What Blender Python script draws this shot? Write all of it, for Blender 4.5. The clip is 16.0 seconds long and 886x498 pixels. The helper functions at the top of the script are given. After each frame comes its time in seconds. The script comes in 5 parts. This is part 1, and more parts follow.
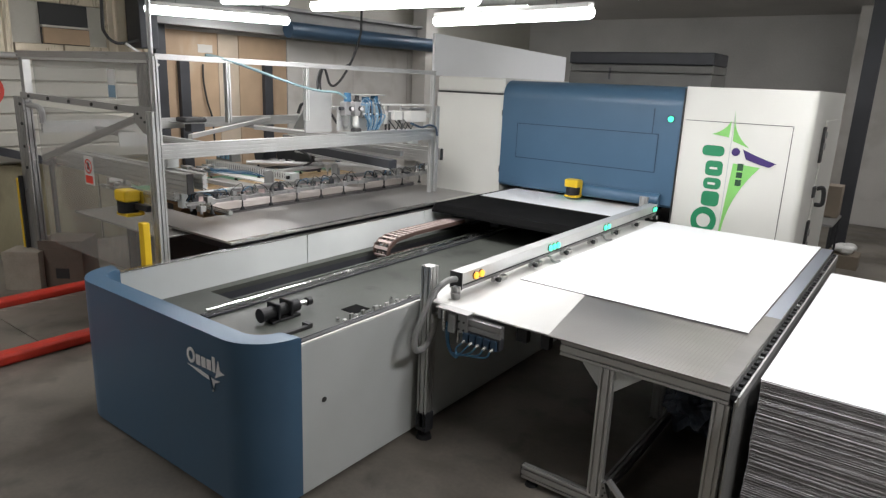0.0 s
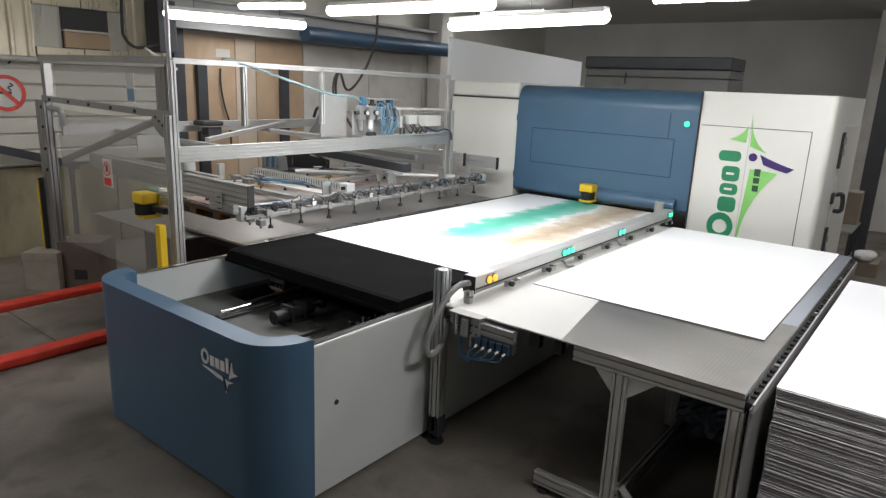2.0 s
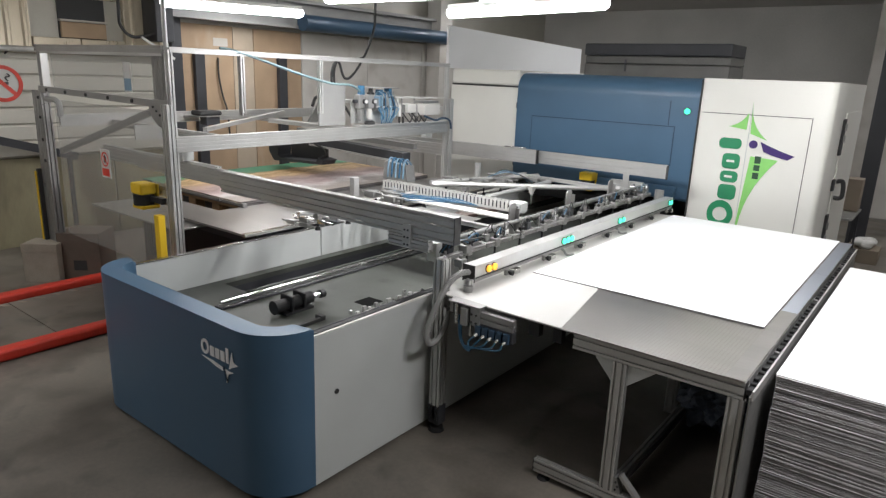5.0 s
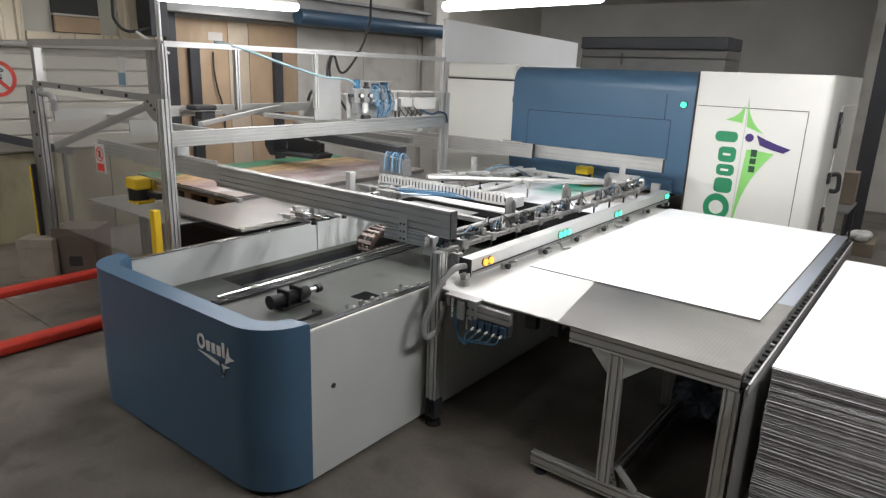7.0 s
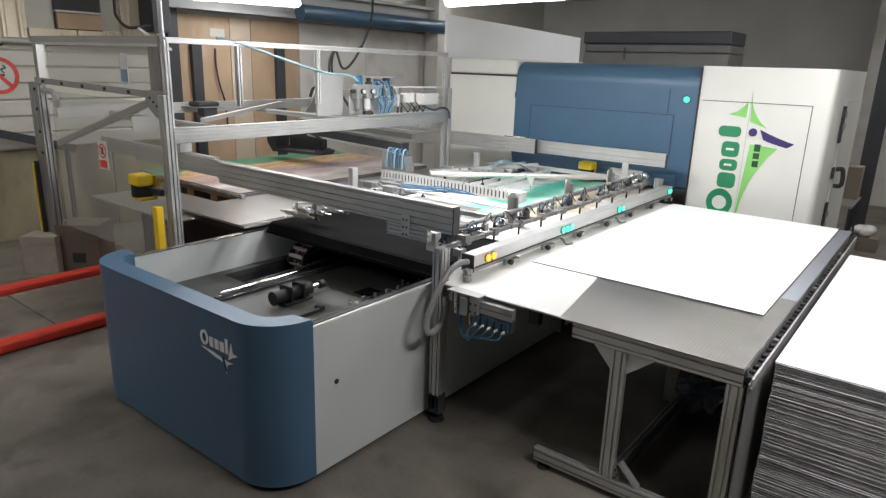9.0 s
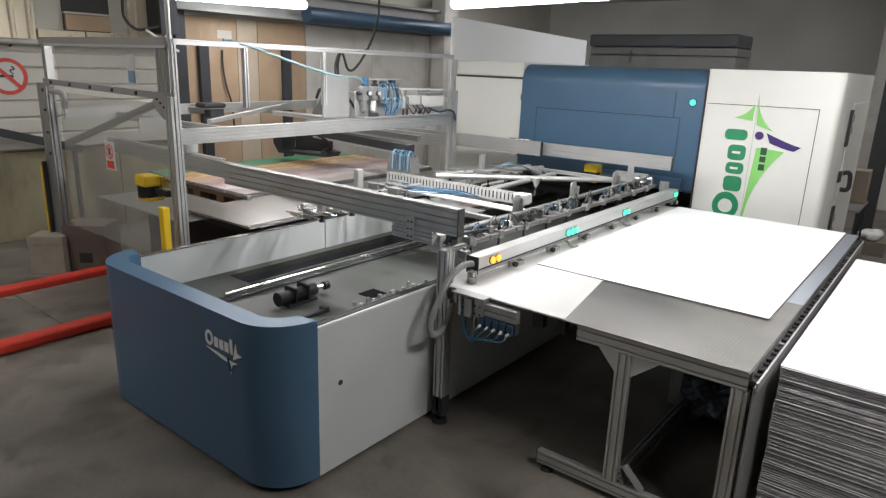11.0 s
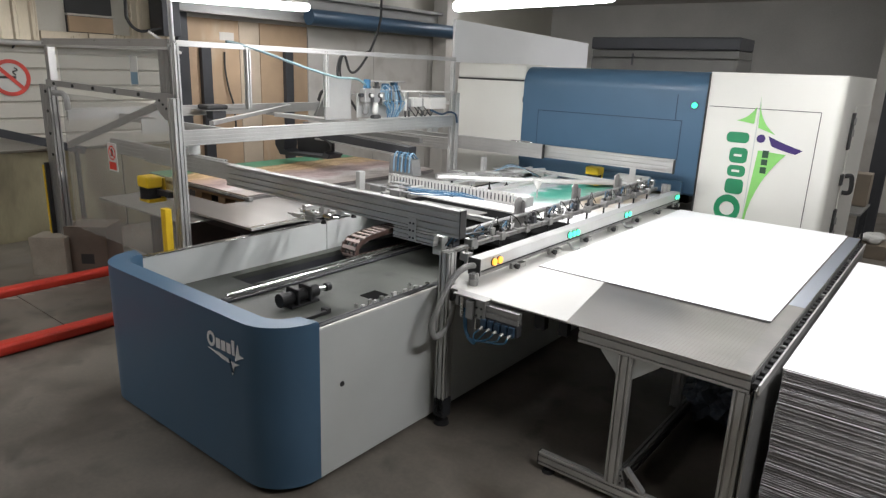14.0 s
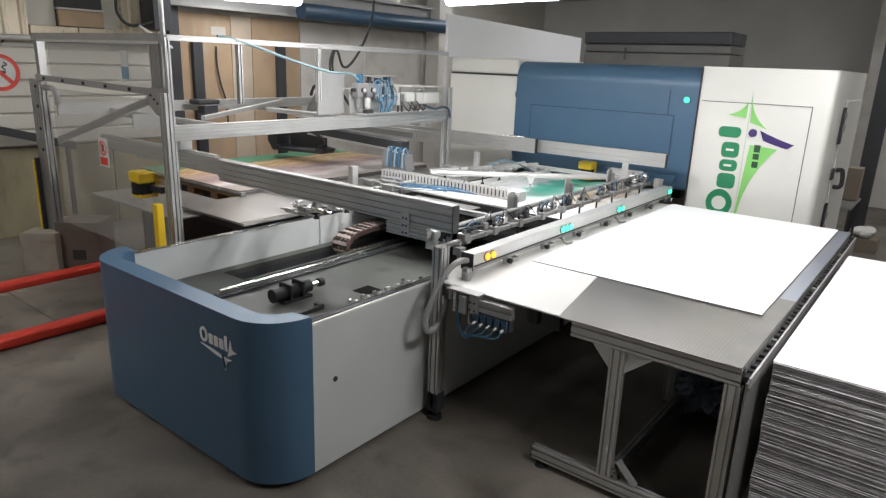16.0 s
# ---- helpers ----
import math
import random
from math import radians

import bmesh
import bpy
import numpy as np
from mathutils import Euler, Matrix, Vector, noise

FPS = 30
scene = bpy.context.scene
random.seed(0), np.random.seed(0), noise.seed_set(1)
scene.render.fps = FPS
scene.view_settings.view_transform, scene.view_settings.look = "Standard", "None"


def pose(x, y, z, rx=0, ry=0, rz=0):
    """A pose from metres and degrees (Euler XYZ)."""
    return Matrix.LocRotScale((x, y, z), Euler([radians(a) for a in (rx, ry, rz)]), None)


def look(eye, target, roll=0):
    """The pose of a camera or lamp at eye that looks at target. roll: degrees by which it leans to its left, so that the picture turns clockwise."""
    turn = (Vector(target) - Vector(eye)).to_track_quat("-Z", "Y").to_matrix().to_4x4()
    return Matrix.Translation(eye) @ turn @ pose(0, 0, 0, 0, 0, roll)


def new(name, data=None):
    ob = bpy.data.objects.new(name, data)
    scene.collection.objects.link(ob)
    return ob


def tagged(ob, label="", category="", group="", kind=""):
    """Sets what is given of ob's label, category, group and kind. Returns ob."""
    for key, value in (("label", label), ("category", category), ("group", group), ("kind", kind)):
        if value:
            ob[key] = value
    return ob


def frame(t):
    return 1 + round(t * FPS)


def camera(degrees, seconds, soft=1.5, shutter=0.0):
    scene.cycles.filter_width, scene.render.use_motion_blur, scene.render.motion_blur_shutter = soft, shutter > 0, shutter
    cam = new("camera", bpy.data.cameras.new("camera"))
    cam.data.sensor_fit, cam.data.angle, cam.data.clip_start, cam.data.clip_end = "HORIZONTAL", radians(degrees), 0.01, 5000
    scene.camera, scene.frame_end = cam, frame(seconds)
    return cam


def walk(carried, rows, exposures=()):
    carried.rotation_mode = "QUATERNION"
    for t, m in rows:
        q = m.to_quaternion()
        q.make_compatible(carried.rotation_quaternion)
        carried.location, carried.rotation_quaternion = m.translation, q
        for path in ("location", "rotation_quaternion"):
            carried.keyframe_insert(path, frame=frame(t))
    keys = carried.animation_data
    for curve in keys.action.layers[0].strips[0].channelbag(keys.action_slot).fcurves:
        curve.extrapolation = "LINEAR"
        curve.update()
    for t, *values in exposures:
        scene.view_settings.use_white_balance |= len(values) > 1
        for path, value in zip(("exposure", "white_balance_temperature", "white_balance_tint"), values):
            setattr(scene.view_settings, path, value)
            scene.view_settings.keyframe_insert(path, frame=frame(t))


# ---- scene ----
cam = camera(68.4, 16.0, 1.35)
PATH = [
    (0, (2.51, -2.168, 2.338), (1.363, -0.606, 1.842), 2.4),
    (0.5, (2.514, -2.165, 2.338), (1.363, -0.605, 1.846), 2.5),
    (1, (2.517, -2.17, 2.341), (1.357, -0.615, 1.854), 2.5),
    (1.5, (2.519, -2.167, 2.337), (1.347, -0.62, 1.854), 2.4),
    (2, (2.517, -2.165, 2.336), (1.333, -0.628, 1.851), 2.5),
    (2.5, (2.514, -2.167, 2.333), (1.323, -0.636, 1.844), 2.5),
    (3, (2.521, -2.175, 2.334), (1.33, -0.646, 1.84), 2.6),
    (3.5, (2.522, -2.172, 2.33), (1.33, -0.644, 1.836), 2.5),
    (4, (2.519, -2.166, 2.335), (1.331, -0.638, 1.831), 2.4),
    (6.5, (2.515, -2.151, 2.327), (1.346, -0.615, 1.802), 2.1),
    (7, (2.517, -2.151, 2.326), (1.349, -0.617, 1.794), 2.1),
    (7.5, (2.521, -2.153, 2.328), (1.354, -0.62, 1.79), 2.0),
    (8, (2.522, -2.152, 2.327), (1.356, -0.62, 1.786), 1.8),
    (8.5, (2.517, -2.148, 2.324), (1.349, -0.618, 1.783), 1.8),
    (9, (2.517, -2.149, 2.324), (1.345, -0.623, 1.78), 1.9),
    (11.5, (2.523, -2.149, 2.322), (1.335, -0.631, 1.788), 2.1),
    (12, (2.523, -2.153, 2.322), (1.336, -0.633, 1.792), 2.2),
    (12.5, (2.525, -2.155, 2.323), (1.337, -0.635, 1.795), 2.1),
    (13, (2.525, -2.152, 2.325), (1.334, -0.635, 1.797), 1.9),
    (13.5, (2.519, -2.156, 2.322), (1.325, -0.64, 1.794), 2.1),
    (14, (2.52, -2.155, 2.319), (1.33, -0.638, 1.788), 2.2),
    (14.5, (2.523, -2.156, 2.317), (1.334, -0.639, 1.783), 2.2),
    (15, (2.523, -2.152, 2.317), (1.341, -0.63, 1.782), 2.2),
    (15.5, (2.522, -2.152, 2.315), (1.345, -0.628, 1.776), 2.1),
    (16, (2.526, -2.154, 2.319), (1.354, -0.628, 1.774), 2.2),
]
EXPOSURE = [(0, 0.06), (1.0, 0.05), (1.6, -0.06), (2.1, -0.15), (2.6, -0.14), (3.2, 0.0), (4.0, 0.07), (16, 0.07)]
walk(cam, [(t, look(eye, target, roll)) for t, eye, target, roll in PATH], EXPOSURE)

# ---- world, light, exposure ----
world = bpy.data.worlds.new("world")
world.use_nodes = True
scene.world = world
world.node_tree.nodes["Background"].inputs[0].default_value = (0.55, 0.62, 0.75, 1)
world.node_tree.nodes["Background"].inputs[1].default_value = 0.05


def strip_lamp(name, place, target, sx, sy, watts, rgb=(0.995, 0.98, 1.0)):
    d = bpy.data.lights.new(name, "AREA")
    d.shape, d.size, d.size_y, d.energy, d.color = "RECTANGLE", sx, sy, watts, rgb
    ob = new(name, d)
    ob.matrix_world = look(place, target)
    return ob


# ---- materials ----
def mat(name, rgb, rough=0.5, metal=0.0, var=0.12, scale=3.0, fine=90.0, bump=0.05, rvar=0.12, stretch=None, coat=0.0, spec=0.5):
    m = bpy.data.materials.new(name)
    m.use_nodes = True
    nt = m.node_tree
    b = nt.nodes["Principled BSDF"]
    L = nt.links.new
    tc = nt.nodes.new("ShaderNodeTexCoord")
    mp = nt.nodes.new("ShaderNodeMapping")
    L(tc.outputs["Object"], mp.inputs[0])
    if stretch:
        mp.inputs["Scale"].default_value = stretch
    n1 = nt.nodes.new("ShaderNodeTexNoise")
    n1.inputs["Scale"].default_value, n1.inputs["Detail"].default_value = scale, 6
    n2 = nt.nodes.new("ShaderNodeTexNoise")
    n2.inputs["Scale"].default_value, n2.inputs["Detail"].default_value = fine, 3
    L(mp.outputs[0], n1.inputs["Vector"])
    L(mp.outputs[0], n2.inputs["Vector"])
    add = nt.nodes.new("ShaderNodeMath")
    add.operation = "MULTIPLY_ADD"
    add.inputs[1].default_value = 0.35
    L(n2.outputs[0], add.inputs[0])
    L(n1.outputs[0], add.inputs[2])
    ramp = nt.nodes.new("ShaderNodeMapRange")
    ramp.inputs[1].default_value, ramp.inputs[2].default_value = 0.4, 0.95
    L(add.outputs[0], ramp.inputs[0])
    mix = nt.nodes.new("ShaderNodeMix")
    mix.data_type = "RGBA"
    mix.inputs[6].default_value = (*[c * (1 - var) for c in rgb], 1)
    mix.inputs[7].default_value = (*[min(c * (1 + var), 1) for c in rgb], 1)
    L(ramp.outputs[0], mix.inputs[0])
    L(mix.outputs[2], b.inputs["Base Color"])
    rr = nt.nodes.new("ShaderNodeMapRange")
    rr.inputs[3].default_value, rr.inputs[4].default_value = max(rough - rvar, 0.03), min(rough + rvar, 1)
    L(ramp.outputs[0], rr.inputs[0])
    L(rr.outputs[0], b.inputs["Roughness"])
    b.inputs["Metallic"].default_value = metal
    b.inputs["Coat Weight"].default_value = coat
    if bump:
        bp = nt.nodes.new("ShaderNodeBump")
        bp.inputs["Strength"].default_value, bp.inputs["Distance"].default_value = bump, 0.004
        L(add.outputs[0], bp.inputs["Height"])
        L(bp.outputs[0], b.inputs["Normal"])
    b.inputs["Specular IOR Level"].default_value = spec
    return m


def glow(name, rgb, strength):
    m = bpy.data.materials.new(name)
    m.use_nodes = True
    b = m.node_tree.nodes["Principled BSDF"]
    b.inputs["Base Color"].default_value = (*rgb, 1)
    b.inputs["Emission Color"].default_value = (*rgb, 1)
    b.inputs["Emission Strength"].default_value = strength
    return m


def concrete():
    m = mat("concrete", (0.18, 0.161, 0.136), 0.5, 0, 0.35, 1.7, 34, 0.2, 0.2)
    nt = m.node_tree
    L = nt.links.new
    b = nt.nodes["Principled BSDF"]
    old = b.inputs["Base Color"].links[0].from_socket
    tc = nt.nodes.new("ShaderNodeTexCoord")
    n = nt.nodes.new("ShaderNodeTexNoise")
    n.inputs["Scale"].default_value, n.inputs["Detail"].default_value, n.inputs["Distortion"].default_value = 1.3, 10, 0.25
    L(tc.outputs["Object"], n.inputs["Vector"])
    r = nt.nodes.new("ShaderNodeMapRange")
    r.inputs[1].default_value, r.inputs[2].default_value = 0.46, 0.66
    L(n.outputs[0], r.inputs[0])
    mix = nt.nodes.new("ShaderNodeMix")
    mix.data_type, mix.blend_type = "RGBA", "MULTIPLY"
    mix.inputs[7].default_value = (0.5, 0.48, 0.45, 1)
    L(r.outputs[0], mix.inputs[0])
    L(old, mix.inputs[6])
    L(mix.outputs[2], b.inputs["Base Color"])
    return m


def mottle(m, rgb, scale, lo, hi, stretch=(1, 1, 1)):
    """Stains or smears of another colour over a material."""
    nt = m.node_tree
    L = nt.links.new
    b = nt.nodes["Principled BSDF"]
    old = b.inputs["Base Color"].links[0].from_socket
    tc = nt.nodes.new("ShaderNodeTexCoord")
    mp = nt.nodes.new("ShaderNodeMapping")
    mp.inputs["Scale"].default_value = stretch
    mp.inputs["Location"].default_value = (3.1, 1.7, 0.6)
    L(tc.outputs["Object"], mp.inputs[0])
    n = nt.nodes.new("ShaderNodeTexNoise")
    n.inputs["Scale"].default_value, n.inputs["Detail"].default_value, n.inputs["Distortion"].default_value = scale, 7, 0.3
    L(mp.outputs[0], n.inputs["Vector"])
    r = nt.nodes.new("ShaderNodeMapRange")
    r.inputs[1].default_value, r.inputs[2].default_value = lo, hi
    L(n.outputs[0], r.inputs[0])
    mix = nt.nodes.new("ShaderNodeMix")
    mix.data_type = "RGBA"
    mix.inputs[7].default_value = (*rgb, 1)
    L(r.outputs[0], mix.inputs[0])
    L(old, mix.inputs[6])
    L(mix.outputs[2], b.inputs["Base Color"])
    return m


M = dict(
    floor=mottle(concrete(), (0.085, 0.076, 0.064), 3.6, 0.56, 0.78),
    blue=mat("blue_paint", (0.061, 0.128, 0.207), 0.38, 0, 0.05, 2.5, 300, 0.02, 0.05),
    bluedark=mat("blue_recess", (0.02, 0.05, 0.09), 0.6),
    white=mat("white_cabinet_paint", (0.76, 0.755, 0.70), 0.42, 0, 0.04, 1.2, 200, 0.02, 0.05),
    grey=mat("light_grey_panel", (0.56, 0.58, 0.565), 0.45, 0, 0.10, 1.3, 160, 0.03),
    alu=mat("anodised_aluminium", (0.53, 0.53, 0.515), 0.38, 0.55, 0.10, 4, 120, 0.02, 0.10),
    alugrey=mat("dull_aluminium", (0.36, 0.355, 0.345), 0.36, 0.6, 0.12, 5, 120, 0.02, 0.10),
    steel=mat("bright_steel", (0.65, 0.65, 0.64), 0.2, 1.0, 0.08, 6, 90, 0.02),
    plate=mat("brushed_steel_plate", (0.40, 0.39, 0.375), 0.32, 0.9, 0.10, 1.4, 12, 0.0, 0.03, stretch=(1, 4, 1)),
    cast=mat("cast_aluminium", (0.30, 0.30, 0.29), 0.4, 0.6, 0.12, 20, 200, 0.05),
    # steel whose bright bluish tone stands in for reflected skylight
    edgesheen=mat("edge_plate_with_blue_sheen", (0.62, 0.67, 0.76), 0.34, 0.9, 0.03, 2, 60, 0.0, 0.012),
    # colour of real black parts, and painted shade in slots and gaps
    slot=mat("black_parts_and_slot_shade", (0.03, 0.03, 0.03), 0.6),
    black=mat("black_rubber", (0.018, 0.018, 0.019), 0.55, 0, 0.3, 5, 150, 0.1, spec=0.3),
    bed=mat("black_vacuum_bed", (0.006, 0.006, 0.006), 0.9, 0, 0.3, 2.5, 220, 0.08, spec=0.05),
    deck=mottle(mat("grey_green_deck", (0.05, 0.054, 0.046), 0.5, 0, 0.28, 1.4, 70, 0.05), (0.022, 0.022, 0.02), 3.2, 0.56, 0.72),
    board=mat("white_board", (0.86, 0.87, 0.88), 0.5, 0, 0.015, 2, 120, 0.01, 0.05),
    yellow=mat("yellow_plastic", (0.75, 0.50, 0.02), 0.42, 0, 0.08),
    red=mat("red_paint", (0.62, 0.045, 0.025), 0.45, 0, 0.2, 6, 60, 0.1),
    clad=mat("cream_cladding", (0.52, 0.50, 0.44), 0.45, 0.1, 0.1, 1.2, 40, 0.05),
    olive=mottle(mat("olive_panel", (0.27, 0.24, 0.15), 0.5, 0.1, 0.2, 1.6, 40, 0.06, stretch=(1, 1, 0.3)), (0.15, 0.125, 0.08), 2.2, 0.5, 0.7, (1, 1, 0.3)),
    beige=mat("beige_metal_panel", (0.56, 0.49, 0.37), 0.32, 0.3, 0.15, 2, 60, 0.04, stretch=(1, 1, 0.25)),
    brown=mottle(mat("brown_fibreboard", (0.40, 0.285, 0.185), 0.75, 0, 0.16, 2.2, 70, 0.1), (0.46, 0.37, 0.27), 1.6, 0.56, 0.66, (1, 1, 0.35)),
    palewood=mat("pale_fibreboard", (0.47, 0.39, 0.30), 0.75, 0, 0.14, 2.2, 70, 0.1),
    plaster=mottle(mat("pale_board", (0.52, 0.50, 0.465), 0.8, 0, 0.1, 1.4, 60, 0.1), (0.36, 0.33, 0.29), 1.3, 0.5, 0.75),
    wood=mat("rough_pallet_wood", (0.30, 0.19, 0.10), 0.8, 0, 0.25, 6, 60, 0.2, stretch=(1, 6, 6)),
    navy=mat("navy_steel", (0.035, 0.07, 0.115), 0.4, 0.1, 0.15),
    dark=mat("dark_steel", (0.05, 0.052, 0.058), 0.5, 0.3, 0.2),
    ceil=mat("dark_ceiling", (0.46, 0.45, 0.43), 0.8, 0, 0.15, 0.8, 30, 0.05),
    duct=mat("white_plastic", (0.58, 0.575, 0.545), 0.5, 0, 0.05),
    tube=mat("blue_air_hose", (0.03, 0.115, 0.21), 0.45),
    paleblue=mat("pale_blue_valve", (0.17, 0.28, 0.37), 0.45),
    hose=mat("grey_hose", (0.30, 0.30, 0.29), 0.5, 0, 0.1),
    purple=mat("violet_print", (0.045, 0.02, 0.14), 0.5),
    green=mat("green_print", (0.02, 0.25, 0.11), 0.45),
    print_dark=mat("dark_green_print", (0.02, 0.07, 0.035), 0.45),
    lime=mat("light_green_print", (0.25, 0.62, 0.16), 0.45),
    darkbox=mat("dark_cardboard", (0.13, 0.10, 0.078), 0.8, 0, 0.25, 5, 60, 0.15),
    duct_grey=mat("grey_duct_steel", (0.15, 0.148, 0.14), 0.5, 0.3, 0.2, 3, 60, 0.05),
    palebox=mat("pale_cardboard", (0.31, 0.275, 0.225), 0.8, 0, 0.2, 5, 60, 0.15),
    cardboard=mat("cardboard", (0.23, 0.19, 0.145), 0.8, 0, 0.12),
    stackc=mat("stacked_board_edge", (0.27, 0.255, 0.25), 0.8, 0, 0.3, 4, 50, 0.3, stretch=(2, 2, 60)),
    stackd=mat("stacked_board_edge_dark", (0.16, 0.15, 0.148), 0.8, 0, 0.3, 4, 50, 0.3, stretch=(2, 2, 60)),
    amber=glow("amber_button", (1.0, 0.50, 0.05), 0.9),
    teal=glow("green_button", (0.07, 0.80, 0.47), 1.25),
    lampgreen=glow("green_pilot_lamp", (0.06, 0.80, 0.45), 1.15),
    tubeglow=glow("lit_diffuser", (0.98, 0.99, 1.0), 22.0),
)


# ---- building tools ----
ORIGIN = {}


def thing(name, place, label, category, group="", kind=""):
    ob = new(name)
    ob.empty_display_size = 0.1
    ob.location = place
    ORIGIN[name if ob.name == name else ob.name] = Vector(place)
    return tagged(ob, label, category, group, kind)


def base_of(ob):
    v = Vector((0, 0, 0))
    while ob:
        v = v + ob.location
        ob = ob.parent
    return v


def part(name, bm, material, parent=None, label="", smooth=False):
    """One bmesh, in world places, as one mesh under a thing or part."""
    me = bpy.data.meshes.new(name)
    if parent:
        bmesh.ops.translate(bm, verts=bm.verts, vec=-base_of(parent))
    bmesh.ops.recalc_face_normals(bm, faces=bm.faces)
    bm.to_mesh(me)
    bm.free()
    for q in me.polygons:
        q.use_smooth = smooth
    if smooth:
        me.set_sharp_from_angle(angle=radians(38))
    for one in material if isinstance(material, (list, tuple)) else [material]:
        me.materials.append(one)
    ob = new(name, me)
    if parent:
        ob.parent = parent
    return tagged(ob, label)


def single(name, bm, material, label, category, group="", kind="", smooth=False):
    return tagged(part(name, bm, material, None, "", smooth), label, category, group, kind)


def B():
    return bmesh.new()


def box(bm, x0, x1, y0, y1, z0, z1, bevel=0.0, seg=2):
    r = bmesh.ops.create_cube(bm, size=1)
    v = r["verts"]
    bmesh.ops.scale(bm, verts=v, vec=(x1 - x0, y1 - y0, z1 - z0))
    bmesh.ops.translate(bm, verts=v, vec=((x0 + x1) / 2, (y0 + y1) / 2, (z0 + z1) / 2))
    if bevel:
        es = list({e for q in v for e in q.link_edges})
        bmesh.ops.bevel(bm, geom=es, offset=bevel, segments=seg, profile=0.5, affect="EDGES")
    return bm


def rod(bm, p, q, r, n=12, r2=None):
    p, q = Vector(p), Vector(q)
    d = q - p
    k = bmesh.ops.create_cone(bm, cap_ends=True, segments=n, radius1=r, radius2=r if r2 is None else r2, depth=d.length)
    m = Matrix.Translation((p + q) / 2) @ d.to_track_quat("Z", "Y").to_matrix().to_4x4()
    bmesh.ops.transform(bm, matrix=m, verts=k["verts"])
    return bm


def ball(bm, c, r, sz=1.0, n=12):
    k = bmesh.ops.create_uvsphere(bm, u_segments=n, v_segments=n // 2 + 2, radius=r)
    bmesh.ops.scale(bm, verts=k["verts"], vec=(1, 1, sz))
    bmesh.ops.translate(bm, verts=k["verts"], vec=c)
    return bm


def bar(bm, p, q, w, h):
    """A rectangular bar between two points, h upright."""
    p, q = Vector(p), Vector(q)
    d = (q - p).normalized()
    side = d.cross(Vector((0, 0, 1)))
    side = side.normalized() if side.length > 1e-4 else Vector((1, 0, 0))
    up = side.cross(d)
    vs = []
    for e in (p, q):
        for a, b in ((-1, -1), (1, -1), (1, 1), (-1, 1)):
            vs.append(bm.verts.new(e + side * a * w / 2 + up * b * h / 2))
    for f in ((0, 1, 2, 3), (7, 6, 5, 4), (0, 4, 5, 1), (1, 5, 6, 2), (2, 6, 7, 3), (3, 7, 4, 0)):
        bm.faces.new([vs[i] for i in f])
    return bm


def outline(w, h, nu, nv, s=0.011, d=0.016, c=0.003):
    """The section of a slotted profile, w by h, with nu slots above and below and nv at the sides."""
    pts = []

    def side(p, q, n):
        p, q = Vector(p), Vector(q)
        t = (q - p).normalized()
        inward = Vector((-t.y, t.x))
        pts.append(p + t * c)
        for i in range(n):
            m = p + (q - p) * ((i + 0.5) / n)
            pts.extend([m - t * s / 2, m - t * s / 2 + inward * d, m + t * s / 2 + inward * d, m + t * s / 2])
        pts.append(q - t * c)

    a, b = w / 2, h / 2
    side((-a, -b), (a, -b), nu)
    side((a, -b), (a, b), nv)
    side((a, b), (-a, b), nu)
    side((-a, b), (-a, -b), nv)
    return pts


def profile(bm, p, q, w, h, nu=1, nv=1, s=0.011):
    """Slotted aluminium section from p to q: w across, h upright (for upright ones w along x, h along y)."""
    p, q = Vector(p), Vector(q)
    d = (q - p).normalized()
    if abs(d.z) > 0.9:
        side, up = Vector((1, 0, 0)), Vector((0, 1, 0))
    else:
        side = Vector((0, 0, 1)).cross(d).normalized()
        up = d.cross(side)
    pts = outline(w, h, nu, nv, s, min(0.018, 0.3 * min(w, h)))
    ends = [[bm.verts.new(e + side * k.x + up * k.y) for k in pts] for e in (p, q)]
    n = len(pts)
    for i in range(n):
        bm.faces.new((ends[0][i], ends[0][(i + 1) % n], ends[1][(i + 1) % n], ends[1][i]))
    bm.faces.new(ends[0][::-1])
    bm.faces.new(ends[1])
    return bm


def prism(bm, pts, axis, a, b):
    """The outline pts pushed along an axis: for x they are (y, z), for y (x, z), for z (x, y)."""
    def at(p, k):
        return {"x": (k, p[0], p[1]), "y": (p[0], k, p[1]), "z": (p[0], p[1], k)}[axis]
    lo = [bm.verts.new(at(p, a)) for p in pts]
    hi = [bm.verts.new(at(p, b)) for p in pts]
    n = len(pts)
    for i in range(n):
        bm.faces.new((lo[i], lo[(i + 1) % n], hi[(i + 1) % n], hi[i]))
    bm.faces.new(lo[::-1])
    bm.faces.new(hi)
    return bm


def spline(pts, steps=8):
    P = [Vector(p) for p in pts]
    path = []
    for i in range(len(P) - 1):
        a, b, c, d = P[max(i - 1, 0)], P[i], P[i + 1], P[min(i + 2, len(P) - 1)]
        for k in range(steps):
            t = k / steps
            path.append(0.5 * (2 * b + (c - a) * t + (2 * a - 5 * b + 4 * c - d) * t * t + (3 * b - a - 3 * c + d) * t ** 3))
    return path + [P[-1]]


